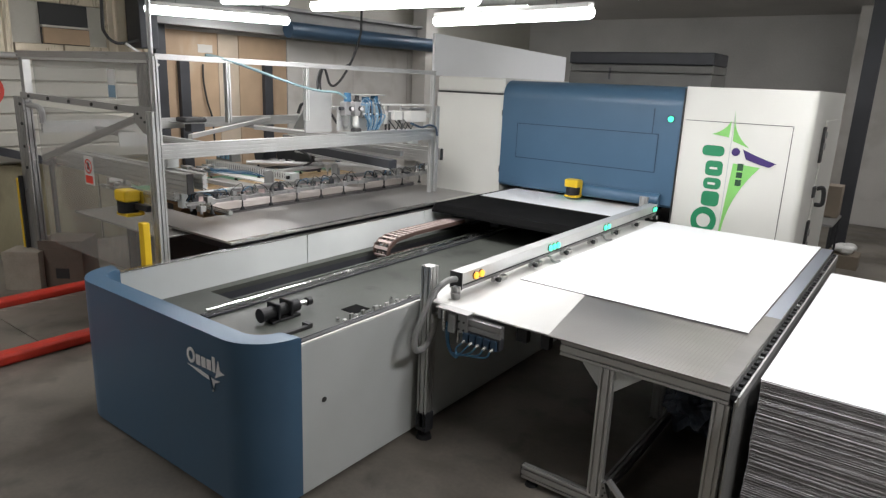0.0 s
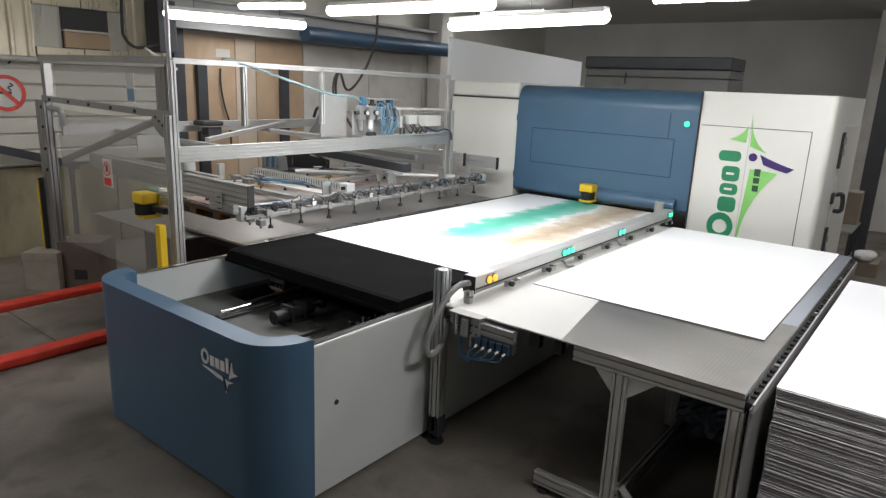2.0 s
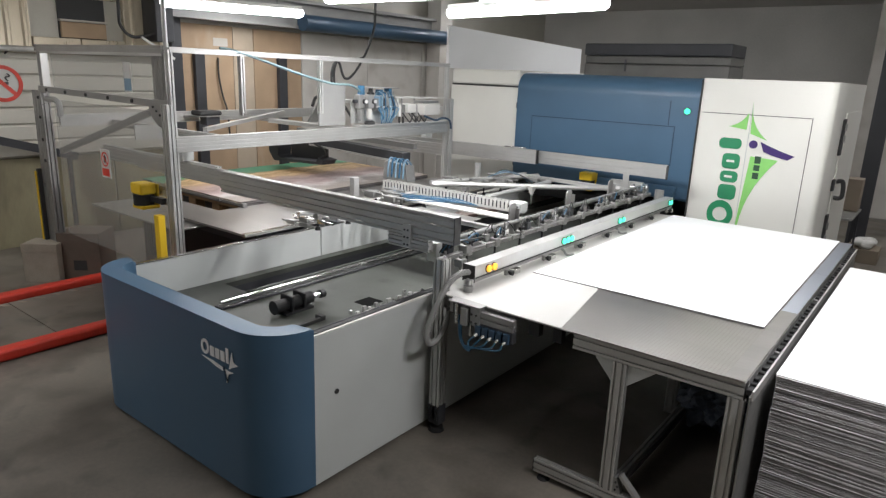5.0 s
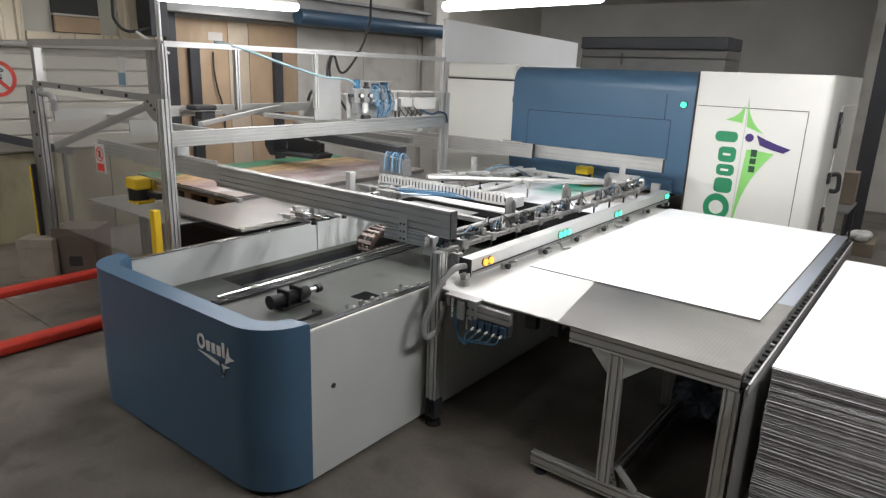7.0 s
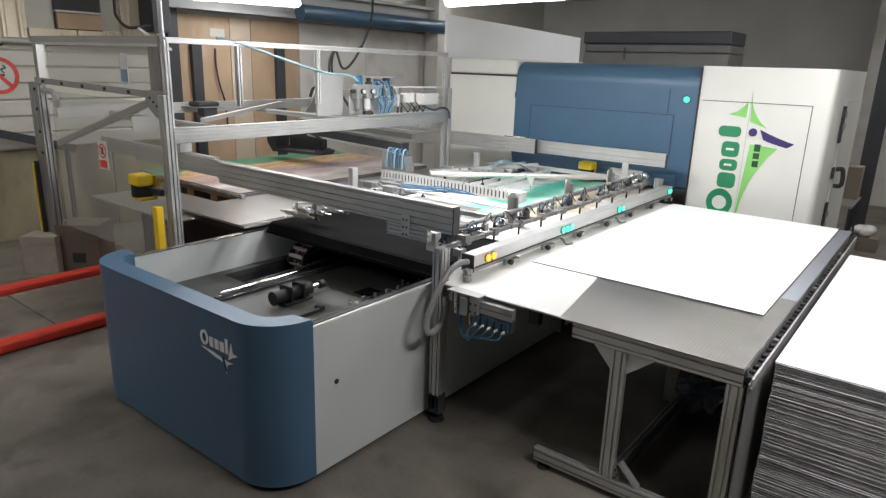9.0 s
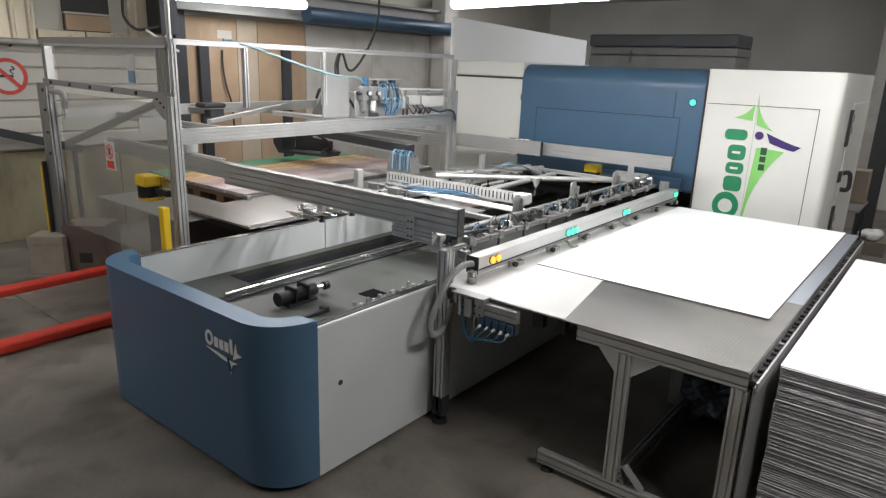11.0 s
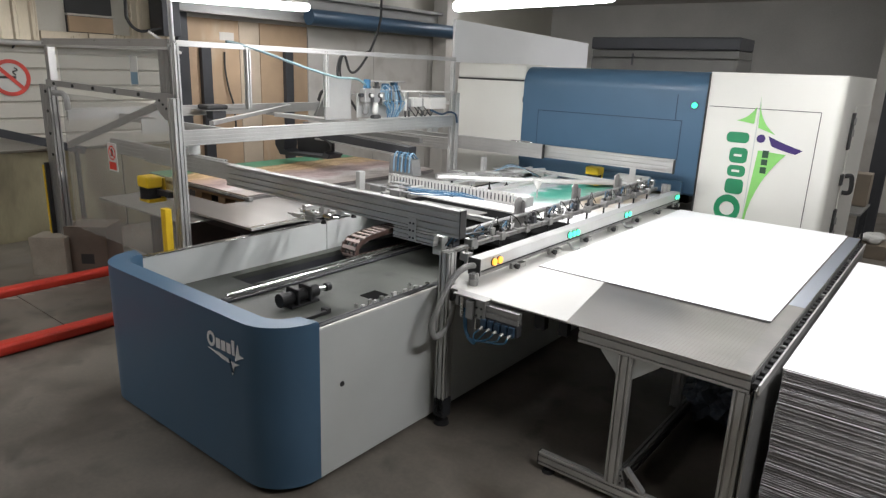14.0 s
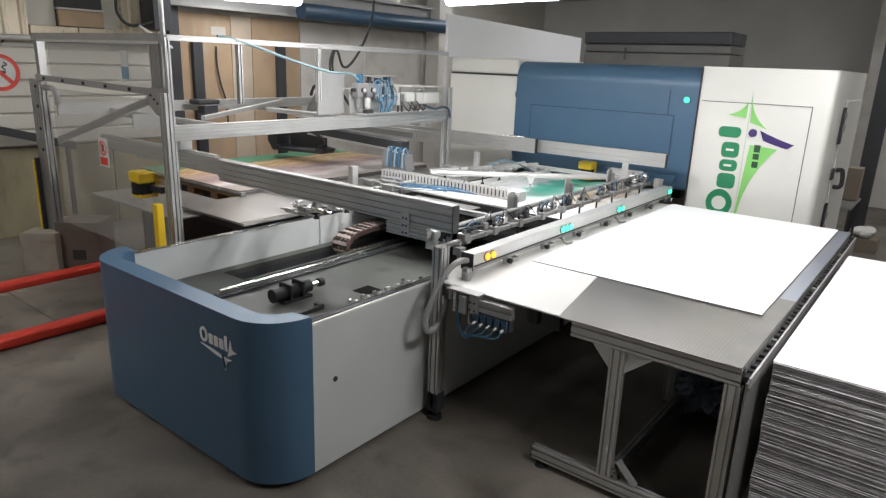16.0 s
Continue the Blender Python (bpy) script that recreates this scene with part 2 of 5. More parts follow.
def hose(bm, pts, r, n=8, steps=8):
    """A round hose through the points."""
    path = spline(pts, steps)
    rings, ref = [], Vector((0.31, 0.17, 0.93))
    for i, p in enumerate(path):
        t = (path[min(i + 1, len(path) - 1)] - path[max(i - 1, 0)]).normalized()
        u = t.cross(ref).normalized()
        v = t.cross(u)
        rings.append([bm.verts.new(p + (u * math.cos(6.2832 * k / n) + v * math.sin(6.2832 * k / n)) * r) for k in range(n)])
    for a, b in zip(rings, rings[1:]):
        for k in range(n):
            bm.faces.new((a[k], a[(k + 1) % n], b[(k + 1) % n], b[k]))
    bm.faces.new(rings[0][::-1])
    bm.faces.new(rings[-1])
    return bm


def arc(cx, cy, r, a0, a1, n=8):
    return [(cx + r * math.cos(radians(a0 + (a1 - a0) * i / n)), cy + r * math.sin(radians(a0 + (a1 - a0) * i / n))) for i in range(n + 1)]


# ---- the hall ----
def hall():
    single("floor", box(B(), -7.0, 7.5, -7.5, 14.0, -0.12, 0.0), M["floor"], "worn grey-brown concrete floor with stains", "floor", kind="structure")
    single("ceiling", box(B(), -7.0, 7.5, -7.5, 14.0, 4.0, 4.12), M["ceil"], "dark grey hall ceiling", "ceiling", kind="structure")
    wall = thing("wall_west", (-6.8, 2.0, 0), "hall wall of olive, cream and beige sheet panels", "wall", kind="structure")
    part("core", box(B(), -7.0, -6.7, -7.5, 14.0, 0, 4.0), M["clad"], wall)
    # lower olive sheets
    for i in range(9):
        part("panel", box(B(), -6.7, -6.66, -5.0 + i * 0.9, -4.12 + i * 0.9, 0, 1.12, 0.006), M["olive"], wall)
    # cream horizontal ribs
    for i in range(6):
        z = 1.14 + i * 0.2
        part("plank", prism(B(), [(-6.7, z), (-6.618, z + 0.002), (-6.60, z + 0.02), (-6.60, z + 0.175), (-6.618, z + 0.197), (-6.7, z + 0.199)], "y", -5.0, 3.05), M["clad"], wall)
    # beige upright sheets above
    for i in range(14):
        y = -5.0 + i * 0.575
        if 1.6 < y + 0.28 < 2.2:
            part("sheet", box(B(), -6.7, -6.62, y, y + 0.56, 2.4, 2.6, 0.008), M["beige"], wall)
            part("sheet", box(B(), -6.7, -6.62, y, y + 0.56, 3.1, 4.0, 0.008), M["beige"], wall)
        else:
            sheet_ = part("sheet", box(B(), -6.7, -6.62, y, y + 0.56, 2.4, 4.0, 0.012), M["beige"], wall)
            for k in range(3):
                part("rib", prism(B(), [(-6.619, y + 0.08 + 0.19 * k), (-6.595, y + 0.10 + 0.19 * k), (-6.595, y + 0.13 + 0.19 * k), (-6.619, y + 0.15 + 0.19 * k)], "z", 2.4, 4.0), M["beige"], sheet_)
    # hatch opening
    w = thing("window_1", (-6.65, 1.93, 2.6), "dark wall hatch, lower half boarded brown", "window", kind="structure")
    part("recess", box(B(), -6.695, -6.67, 1.66, 2.24, 2.6, 3.1), M["slot"], w)
    part("lower_board", box(B(), -6.67, -6.63, 1.67, 2.23, 2.61, 2.80, 0.004), M["brown"], w)
    part("sill", box(B(), -6.68, -6.60, 1.65, 2.25, 2.805, 2.83, 0.004), M["clad"], w)
    # brown and pale boards
    for y0, y1, k in ((3.25, 4.14, "brown"), (4.15, 4.52, "palewood"), (4.53, 5.49, "brown"), (5.51, 7.1, "plaster"), (7.11, 8.7, "plaster"), (8.71, 13.9, "plaster")):
        part("board", box(B(), -6.7, -6.60, y0, y1, 0.0, 2.92, 0.004), M[k], wall)
    for y, k in ((3.08, "dark"), (3.44, "dark"), (4.97, "dark")):
        part("stud", box(B(), -6.6, -6.52, y, y + 0.16, 0, 2.50 if y > 3.2 else 4.0, 0.004), M[k], wall)
    single("paper_patch", box(B(), -6.6, -6.596, 3.80, 4.05, 2.62, 2.74), M["plaster"], "torn pale paper patch on the brown board", "paper")
    wc = thing("wall_cable", (-6.56, 3.87, 1.6), "dark cable hanging down the brown board", "cable")
    part("cable", hose(B(), [(-6.56, 3.85, 2.45), (-6.55, 3.84, 2.2), (-6.55, 3.89, 1.9), (-6.56, 3.97, 1.65), (-6.57, 4.0, 1.3)], 0.014), M["slot"], wc, "", True)
    rail = thing("handrail", (-6.5, 0.5, 2.4), "grey round steel handrail along the wall", "rail")
    part("tube", rod(B(), (-6.5, -5.0, 2.44), (-6.5, 3.0, 2.44), 0.035), M["alu"], rail)
    for y in (-4, -1.5, 1.0, 2.9):
        part("bracket", rod(B(), (-6.5, y, 2.44), (-6.63, y, 2.38), 0.012), M["dark"], rail)
    beam = thing("roof_beam", (-6.4, 5, 2.95), "dark steel beam with a navy pipe along the wall", "beam", kind="structure")
    part("girder", prism(B(), [(-6.6, 2.97), (-6.3, 2.97), (-6.3, 3.02), (-6.43, 3.03), (-6.43, 3.36), (-6.3, 3.37), (-6.3, 3.42), (-6.6, 3.42)], "y", 3.0, 9.0), M["hose"], beam)
    part("pipe", rod(B(), (-6.2, 5.2, 3.06), (-6.2, 9.0, 3.06), 0.13, 20), M["navy"], beam, "navy painted pipe", True)
    single("column", box(B(), -6.55, -6.2, 8.8, 9.2, 0, 4.0, 0.01), M["plaster"], "pale grey hall column", "column", kind="structure")
    single("wall_north", box(B(), -7.0, 7.5, 13.9, 14.1, 0, 4.0), M["ceil"], "grey far hall wall", "wall", kind="structure")
    # two unseen walls, in a darker grey so that less light bounces back
    single("wall_east", box(B(), 7.3, 7.5, -7.5, 14, 0, 4.0), M["ceil"], "unseen grey hall wall closing the room", "wall", kind="structure")
    single("wall_south", box(B(), -7.0, 7.5, -7.5, -7.3, 0, 4.0), M["ceil"], "unseen grey hall wall closing the room", "wall", kind="structure")
    # low door board and far column beyond the cabinet
    single("partition", box(B(), 1.0, 7.3, 12.5, 12.6, 0, 4.0, 0.01), M["plaster"], "pale grey partition at the hall's end", "wall", kind="structure")
    c = thing("column", (1.60, 9.0, 0), "dark steel column by the far wall", "column", kind="structure")
    part("flange", box(B(), 1.50, 1.70, 9.0, 9.02, 0, 4, 0.003), M["dark"], c)
    part("web", box(B(), 1.59, 1.61, 9.02, 9.18, 0, 4), M["dark"], c)
    part("flange", box(B(), 1.50, 1.70, 9.18, 9.20, 0, 4, 0.003), M["dark"], c)


def no_smoking():
    d = thing("stair_rail", (-6.4, 0.9, 1.2), "dark sloping stair rail by the wall", "rail")
    part("tube", bar(B(), (-6.4, -0.8, 1.83), (-6.4, 1.6, 1.13), 0.05, 0.10), M["dark"], d)
    part("post", rod(B(), (-6.4, 1.5, 0.0), (-6.4, 1.5, 1.15), 0.03), M["dark"], d)
    part("post", rod(B(), (-6.4, -0.7, 0.0), (-6.4, -0.7, 1.78), 0.03), M["dark"], d)
    k = thing("wall_bracket", (-6.3, 2.75, 2.6), "dark wall bracket with a hanging black cable", "bracket")
    part("arm", box(B(), -6.6, -6.25, 2.72, 2.98, 2.62, 3.3, 0.01), M["dark"], k)
    part("stay", bar(B(), (-6.24, 2.5, 2.66), (-6.24, 2.95, 2.40), 0.02, 0.03), M["duct"], k)
    part("cable", hose(B(), [(-6.4, 2.35, 4.0), (-6.4, 2.3, 3.0), (-6.4, 2.32, 2.78), (-6.35, 2.45, 2.66), (-6.3, 2.72, 2.72)], 0.02), M["slot"], k, "", True)
    s = thing("no_smoking_sign", (-6.59, 0.92, 2.03), "round red and white no smoking sign", "sign")
    b = B()
    rod(b, (-6.60, 0.92, 2.03), (-6.585, 0.92, 2.03), 0.215, 40)
    part("disc", b, M["duct"], s)
    b = B()
    ring = [(arc(0.92, 2.03, 0.215, 0, 360, 40)), (arc(0.92, 2.03, 0.17, 0, 360, 40))]
    for x in (-6.584, -6.579):
        o = [b.verts.new((x, p[0], p[1])) for p in ring[0][:-1]]
        i = [b.verts.new((x, p[0], p[1])) for p in ring[1][:-1]]
        for k in range(40):
            b.faces.new((o[k], o[(k + 1) % 40], i[(k + 1) % 40], i[k]))
    part("ring", b, M["red"], s)
    part("slash", bar(B(), (-6.5815, 0.92 - 0.13, 2.03 + 0.13), (-6.5815, 0.92 + 0.13, 2.03 - 0.13), 0.006, 0.045), M["red"], s)
    b = B()
    box(b, -6.584, -6.580, 0.80, 0.98, 2.02, 2.05)
    hose(b, [(-6.582, 0.98, 2.06), (-6.582, 0.95, 2.1), (-6.582, 1.0, 2.12), (-6.582, 0.97, 2.15)], 0.008, 6, 5)
    part("cigarette", b, M["slot"], s)


# ---- lamps, with unseen ones added as fill ----
def fluorescent(p, q, watts, r=0.047):
    p, q = Vector(p), Vector(q)
    lamp = thing("fluorescent_lamp", p.lerp(q, 0.5), "long lit fluorescent lamp in a clear diffuser", "ceiling lamp", "hall lamps")
    d = (q - p).normalized()
    part("diffuser", rod(ball(ball(B(), p + d * r, r), q - d * r, r), p + d * r, q - d * r, r, 20), M["tubeglow"], lamp, "glowing white diffuser", True)
    up = Vector((0, 0, r * 0.9))
    part("housing", bar(B(), p + up + d * 0.03, q + up - d * 0.03, r * 1.5, 0.05), M["duct"], lamp)
    for t in (0.2, 0.8):
        c = p.lerp(q, t)
        part("chain", rod(B(), c + up, (c.x, c.y, 4.0), 0.004, 6), M["dark"], lamp)
    m = p.lerp(q, 0.5) - Vector((0, 0, r + 0.03))
    light = strip_lamp("lamp_light", m, m - Vector((0, 0, 1)), (q - p).length * 0.95, 0.1, watts)
    ang = math.atan2(d.y, d.x)
    light.matrix_world = Matrix.Translation(m) @ Matrix.Rotation(ang, 4, "Z")
    return lamp


def lamps():
    # unseen lamps added above the view to brighten the back wall
    for x, y, w in ((-4.6, 6.4, 15), (-5.0, 9.5, 16), (-1.0, 8.6, 36)):
        fluorescent((x - 0.75, y, 3.8), (x + 0.75, y, 3.8), w)
    fluorescent((-3.68, 1.34, 2.9), (-3.18, 2.67, 2.9), 19)
    fluorescent((-1.25, 2.68, 2.86), (0.42, 2.36, 2.86), 47)
    fluorescent((-2.1, 2.0, 2.94), (-0.35, 2.06, 2.94), 46)
    fluorescent((-5.9, 3.75, 3.32), (-4.86, 4.08, 3.32), 28)
    # this one is unseen, added as fill over the table's far end
    fluorescent((1.35, 4.2, 3.32), (2.85, 4.2, 3.32), 26)
    fluorescent((2.9, 0.0, 3.35), (2.9, 1.4, 3.35), 68)
    # unseen fill lamps added for the front covers, floor and right background
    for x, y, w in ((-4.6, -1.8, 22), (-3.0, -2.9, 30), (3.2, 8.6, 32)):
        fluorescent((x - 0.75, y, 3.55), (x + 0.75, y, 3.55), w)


# ---- the flatbed printer ----
def printer():
    P = thing("flatbed_printer", (-0.95, 2.5, 0), "large flatbed printer with blue covers and a white cabinet", "printing machine")
    # rounded blue end cover
    t = 0.13
    out = [(-1.95, 0.0)] + arc(-1.67, -0.02, 0.28, 180, 270, 10) + arc(-0.27, -0.02, 0.28, 270, 360, 10) + [(0.01, 0.0)]
    inn = [(0.01 - 0.035, 0.0)] + arc(-0.27, -0.02, 0.28 - t, 360, 270, 10) + arc(-1.67, -0.02, 0.28 - t, 270, 180, 10) + [(-1.95 + 0.035, 0.0)]
    b = prism(B(), out + inn, "z", 0.04, 1.0)
    es = [e for e in b.edges if all(abs(v.co.z - 1.0) < 1e-5 for v in e.verts)]
    bmesh.ops.bevel(b, geom=es, offset=0.018, segments=3, profile=0.5, affect="EDGES")
    cover = part("end_cover", b, M["blue"], P, "rounded blue end cover", True)
    for q in cover.data.polygons:
        q.use_smooth = abs(q.normal.z) < 0.95
    # white star mark with a bar where the word stands
    y = -0.302
    star = [(-0.58, 0.772), (-0.47, 0.768), (-0.33, 0.748), (-0.285, 0.752), (-0.335, 0.728), (-0.352, 0.672), (-0.372, 0.735), (-0.44, 0.742)]
    part("emblem", prism(B(), star, "y", y - 0.004, y), M["board"], P, "white four-pointed star emblem")
    part("emblem", prism(B(), [(-0.325, 0.762), (-0.296, 0.868), (-0.283, 0.812), (-0.245, 0.803), (-0.285, 0.785)], "y", y - 0.004, y), M["board"], P)
    part("emblem_stroke", bar(B(), (-0.372, y - 0.005, 0.765), (-0.348, y - 0.005, 0.69), 0.004, 0.014), M["bluedark"], P)
    b = B()
    rows = [[b.verts.new((-0.545 + sx * math.cos(6.2832 * i / 24), yy, 0.832 + sz * math.sin(6.2832 * i / 24))) for i in range(24)] for sx, sz, yy in ((0.038, 0.045, y - 0.004), (0.021, 0.027, y - 0.004), (0.021, 0.027, y), (0.038, 0.045, y))]
    for u, v in zip(rows, rows[1:] + rows[:1]):
        for i in range(24):
            b.faces.new((u[i], u[(i + 1) % 24], v[(i + 1) % 24], v[i]))
    part("word_ring", b, M["board"], P)
    for i, h_ in enumerate((0.06, 0.06, 0.06, 0.088)):
        x = (-0.498, -0.448, -0.400, -0.350)[i]
        part("word_bar", box(B(), x, x + (0.04, 0.038, 0.04, 0.026)[i], y - 0.004, y, 0.792, 0.792 + h_, 0.003), M["board"], P)
    # near side
    for y0, y1 in ((0.004, 1.02), (1.026, 3.0), (3.006, 5.15)):
        part("side_panel", box(B(), -0.035, 0.0, y0, y1, 0.03, 0.94, 0.004), M["grey"], P)
    part("edge_strip", box(B(), -0.06, -0.024, 0.0, 5.15, 0.944, 0.950, 0.002), M["black"], P)
    part("edge_bead", box(B(), -0.022, -0.002, 0.004, 5.15, 0.9405, 0.947, 0.002), M["duct"], P)
    part("lock_plug", rod(B(), (-0.01, 0.17, 0.565), (0.004, 0.17, 0.565), 0.016, 16), M["slot"], P)
    # far side
    for y0, y1 in ((0.0, 1.735), (1.745, 3.45), (3.46, 5.15)):
        part("side_panel", box(B(), -1.935, -1.895, y0, y1, 0.03, 0.945, 0.004), M["grey"], P)
    part("edge_strip", box(B(), -1.937, -1.89, 0.0, 5.15, 0.947, 0.955, 0.002), M["steel"], P)
    part("plinth", box(B(), -1.85, -0.08, 0.1, 10.0, 0.0, 0.2), M["slot"], P)
    # deck inside the trough
    part("deck", box(B(), -1.50, -0.035, -0.16, 10.5, 0.64, 0.68), M["deck"], P)
    part("deck", box(B(), -1.895, -1.5005, -0.16, 0.66, 0.64, 0.68), M["deck"], P)
    part("deck", box(B(), -1.895, -1.80, 0.6605, 10.5, 0.64, 0.68), M["deck"], P)
    part("deck_lip", box(B(), -1.515, -1.485, 0.66, 5.1, 0.6805, 0.692, 0.003), M["deck"], P)
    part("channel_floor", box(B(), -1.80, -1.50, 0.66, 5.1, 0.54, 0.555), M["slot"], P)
    for x0, x1 in ((-1.806, -1.800), (-1.507, -1.5005)):
        part("channel_wall", box(B(), x0, x1, 0.6615, 5.1, 0.555, 0.639), M["dark"], P)
    part("channel_end", box(B(), -1.799, -1.508, 0.6605, 0.668, 0.555, 0.639), M["dark"], P)
    for x, k in ((-1.345, "steel"), (-0.22, "steel")):
        part("guide_base", box(B(), x - 0.045, x + 0.045, 0.3, 5.1, 0.681, 0.697, 0.003), M["dark"], P)
        part("guide_web", box(B(), x - 0.008, x + 0.008, 0.31, 5.1, 0.697, 0.712, 0.002), M["cast"], P)
        part("guide_edge", box(B(), x + 0.030, x + 0.036, 0.31, 5.1, 0.6975, 0.702, 0.001), M["steel"], P)
        part("guide_rail", rod(B(), (x, 0.32, 0.722), (x, 5.1, 0.722), 0.0145, 14), M[k], P, "bright round guide rail", True)
    for yy in np.arange(0.4, 4.0, 0.3):
        part("rail_block", box(B(), -0.30, -0.14, yy, yy + 0.05, 0.70, 0.715, 0.003), M["steel"], P)
    part("rack", box(B(), -0.12, -0.07, 0.25, 5.1, 0.68, 0.80, 0.004), M["dark"], P)
    part("guide_rail", rod(B(), (-0.10, 0.22, 0.875), (-0.10, 5.1, 0.875), 0.013, 12), M["steel"], P, "bright round guide rail", True)
    part("rail_support", box(B(), -0.108, -0.092, 0.25, 5.1, 0.80, 0.864, 0.002), M["dark"], P)
    rnd = random.Random(5)
    for i in range(16):
        x, y_ = rnd.uniform(-0.42, -0.2), rnd.uniform(0.75, 1.9)
        w = rnd.uniform(0.01, 0.03)
        part("bracket", box(B(), x - w, x + w, y_ - w, y_ + w, 0.68, 0.70 + rnd.uniform(0.01, 0.05), 0.003), M[("steel", "cast", "dark")[i % 3]], P)
    part("stop_bar", box(B(), -0.42, -0.30, 0.16, 0.20, 0.68, 0.72, 0.004), M["slot"], P)
    # flat black patch gives the dark inside of a hole; the deck stays closed
    part("deck_hole", box(B(), -0.77, -0.63, 1.06, 1.22, 0.6805, 0.684), M["bed"], P)
    # buffer that stops the bed, lying along its travel
    x = -0.95
    b = box(B(), x - 0.06, x + 0.06, 0.53, 0.78, 0.68, 0.70, 0.004)
    rod(b, (x, 0.48, 0.745), (x, 0.80, 0.745), 0.045, 18)
    for y_ in (0.58, 0.69):
        box(b, x - 0.065, x + 0.065, y_, y_ + 0.02, 0.70, 0.81, 0.005)
    rod(b, (x, 0.47, 0.745), (x, 0.485, 0.745), 0.05, 18)
    buf = part("buffer", b, M["black"], P, "black shock absorber block")
    part("piston", rod(B(), (x, 0.80, 0.745), (x, 0.89, 0.745), 0.02, 12), M["steel"], buf, "bright piston rod", True)
    part("tip", rod(B(), (x, 0.885, 0.745), (x, 0.925, 0.745), 0.032, 14), M["black"], buf)
    part("stop_bar", box(B(), -0.685, -0.655, 0.33, 0.68, 0.68, 0.705, 0.004), M["slot"], P)
    part("stop_bar", box(B(), -0.72, -0.655, 0.64, 0.68, 0.68, 0.715, 0.004), M["slot"], P)
    part("edge_trim", box(B(), -0.068, -0.062, 0.02, 5.1, 0.93, 0.952, 0.001), M["dark"], P)
    for i in range(16):
        y_ = 0.86 + 0.047 * i
        h_ = (0.03, 0.012, 0.045, 0.02, 0.008)[i % 5]
        part("bracket", box(B(), -0.62 + 0.017 * (i % 4), -0.60 + 0.017 * (i % 4), y_, y_ + 0.02 + 0.006 * (i % 4), 0.68, 0.68 + h_, 0.002), M[("steel", "alu", "cast")[i % 3]], P)
    part("clip_rail", box(B(), -0.55, -0.53, 0.85, 1.9, 0.68, 0.70, 0.003), M["steel"], P)

    # cabinet, hollow, with the slot for the bed
    yb = 5.17
    prof_ = [(yb + 0.03, 1.06), (yb, 1.09)] + [(yb, 2.18)] + [(p[0], p[1]) for p in arc(yb + 0.2, 2.195, 0.2, 180, 90, 8)] + [(yb + 0.5, 2.395), (yb + 0.5, 2.36)] + [(yb + 0.2, 2.36), (yb + 0.05, 2.25), (yb + 0.05, 1.06)]
    part("front_cover", prism(B(), prof_, "x", -2.015, 0.262), M["blue"], P, "blue hood over the print slot", True)
    part("lip_roller", prism(B(), arc(yb - 0.0, 1.14, 0.075, 90, 270, 10) + [(yb + 0.06, 1.065), (yb + 0.06, 1.215)], "x", -0.80, 0.14), M["blue"], P, "", True)
    part("inset_gap", box(B(), -1.784, 0.039, yb - 0.003, yb - 0.001, 1.44, 1.876), M["bluedark"], P)
    part("inset_panel", box(B(), -1.774, 0.029, yb - 0.006, yb - 0.002, 1.45, 1.866, 0.001), M["blue"], P)
    part("hood_seam", box(B(), -0.045, -0.035, yb - 0.003, yb + 0.001, 1.88, 2.15), M["bluedark"], P)
    part("cover_gap", box(B(), 0.264, 0.274, yb + 0.004, yb + 0.1, 0.0, 2.38), M["slot"], P)
    bezel = part("bezel", rod(B(), (0.153, yb + 0.01, 2.045), (0.153, yb - 0.008, 2.045), 0.042, 20), M["bluedark"], P)
    part("pilot_lamp", rod(B(), (0.153, yb + 0.01, 2.045), (0.153, yb - 0.018, 2.045), 0.032, 20), M["lampgreen"], bezel, "green glowing pilot lamp", True)
    # white left block
    part("cabinet_side", box(B(), -3.10, -2.02, yb + 0.02, 7.6, 0.0, 2.212, 0.008), M["white"], P)
    part("cabinet_top", box(B(), -3.10, -2.02, yb + 0.03, 7.6, 2.222, 2.42, 0.03, 4), M["white"], P)
    part("seam", box(B(), -3.08, -2.03, yb + 0.017, yb + 0.04, 2.206, 2.228), M["slot"], P)
    part("hinge", box(B(), -2.03, -2.012, yb + 0.005, yb + 0.03, 1.95, 2.02), M["slot"], P)
    part("hinge", box(B(), -2.03, -2.012, yb + 0.005, yb + 0.03, 1.22, 1.30), M["slot"], P)
    part("roof_cover", box(B(), -2.0, 0.28, yb + 0.5, 7.6, 2.34, 2.38, 0.004), M["white"], P)
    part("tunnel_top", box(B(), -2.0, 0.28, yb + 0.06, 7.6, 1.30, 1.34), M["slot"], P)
    # white right block
    part("cabinet_side", prism(B(), [(0.276, 7.3), (0.276, yb + 0.03)] + arc(1.47, yb + 0.10, 0.07, 270, 360, 6) + [(1.54, 7.3)], "z", 0.0, 2.40), M["white"], P, "white printer cabinet", True)
    for x0, x1, z0, z1 in ((0.30, 1.365, 2.045, 2.051), (1.361, 1.367, 0.2, 2.045)):
        part("door_seam", box(B(), x0, x1, yb + 0.026, yb + 0.032, z0, z1), M["slot"], P)
    part("service_door", box(B(), 1.541, 1.556, 5.98, 7.2, 0.25, 2.10, 0.006), M["white"], P)
    for z0, z1 in ((1.66, 2.04), (0.55, 1.02), (1.28, 1.40)):
        part("hinge_strip", box(B(), 1.541, 1.566, 5.86, 5.965, z0, z1, 0.006), M["slot"], P)
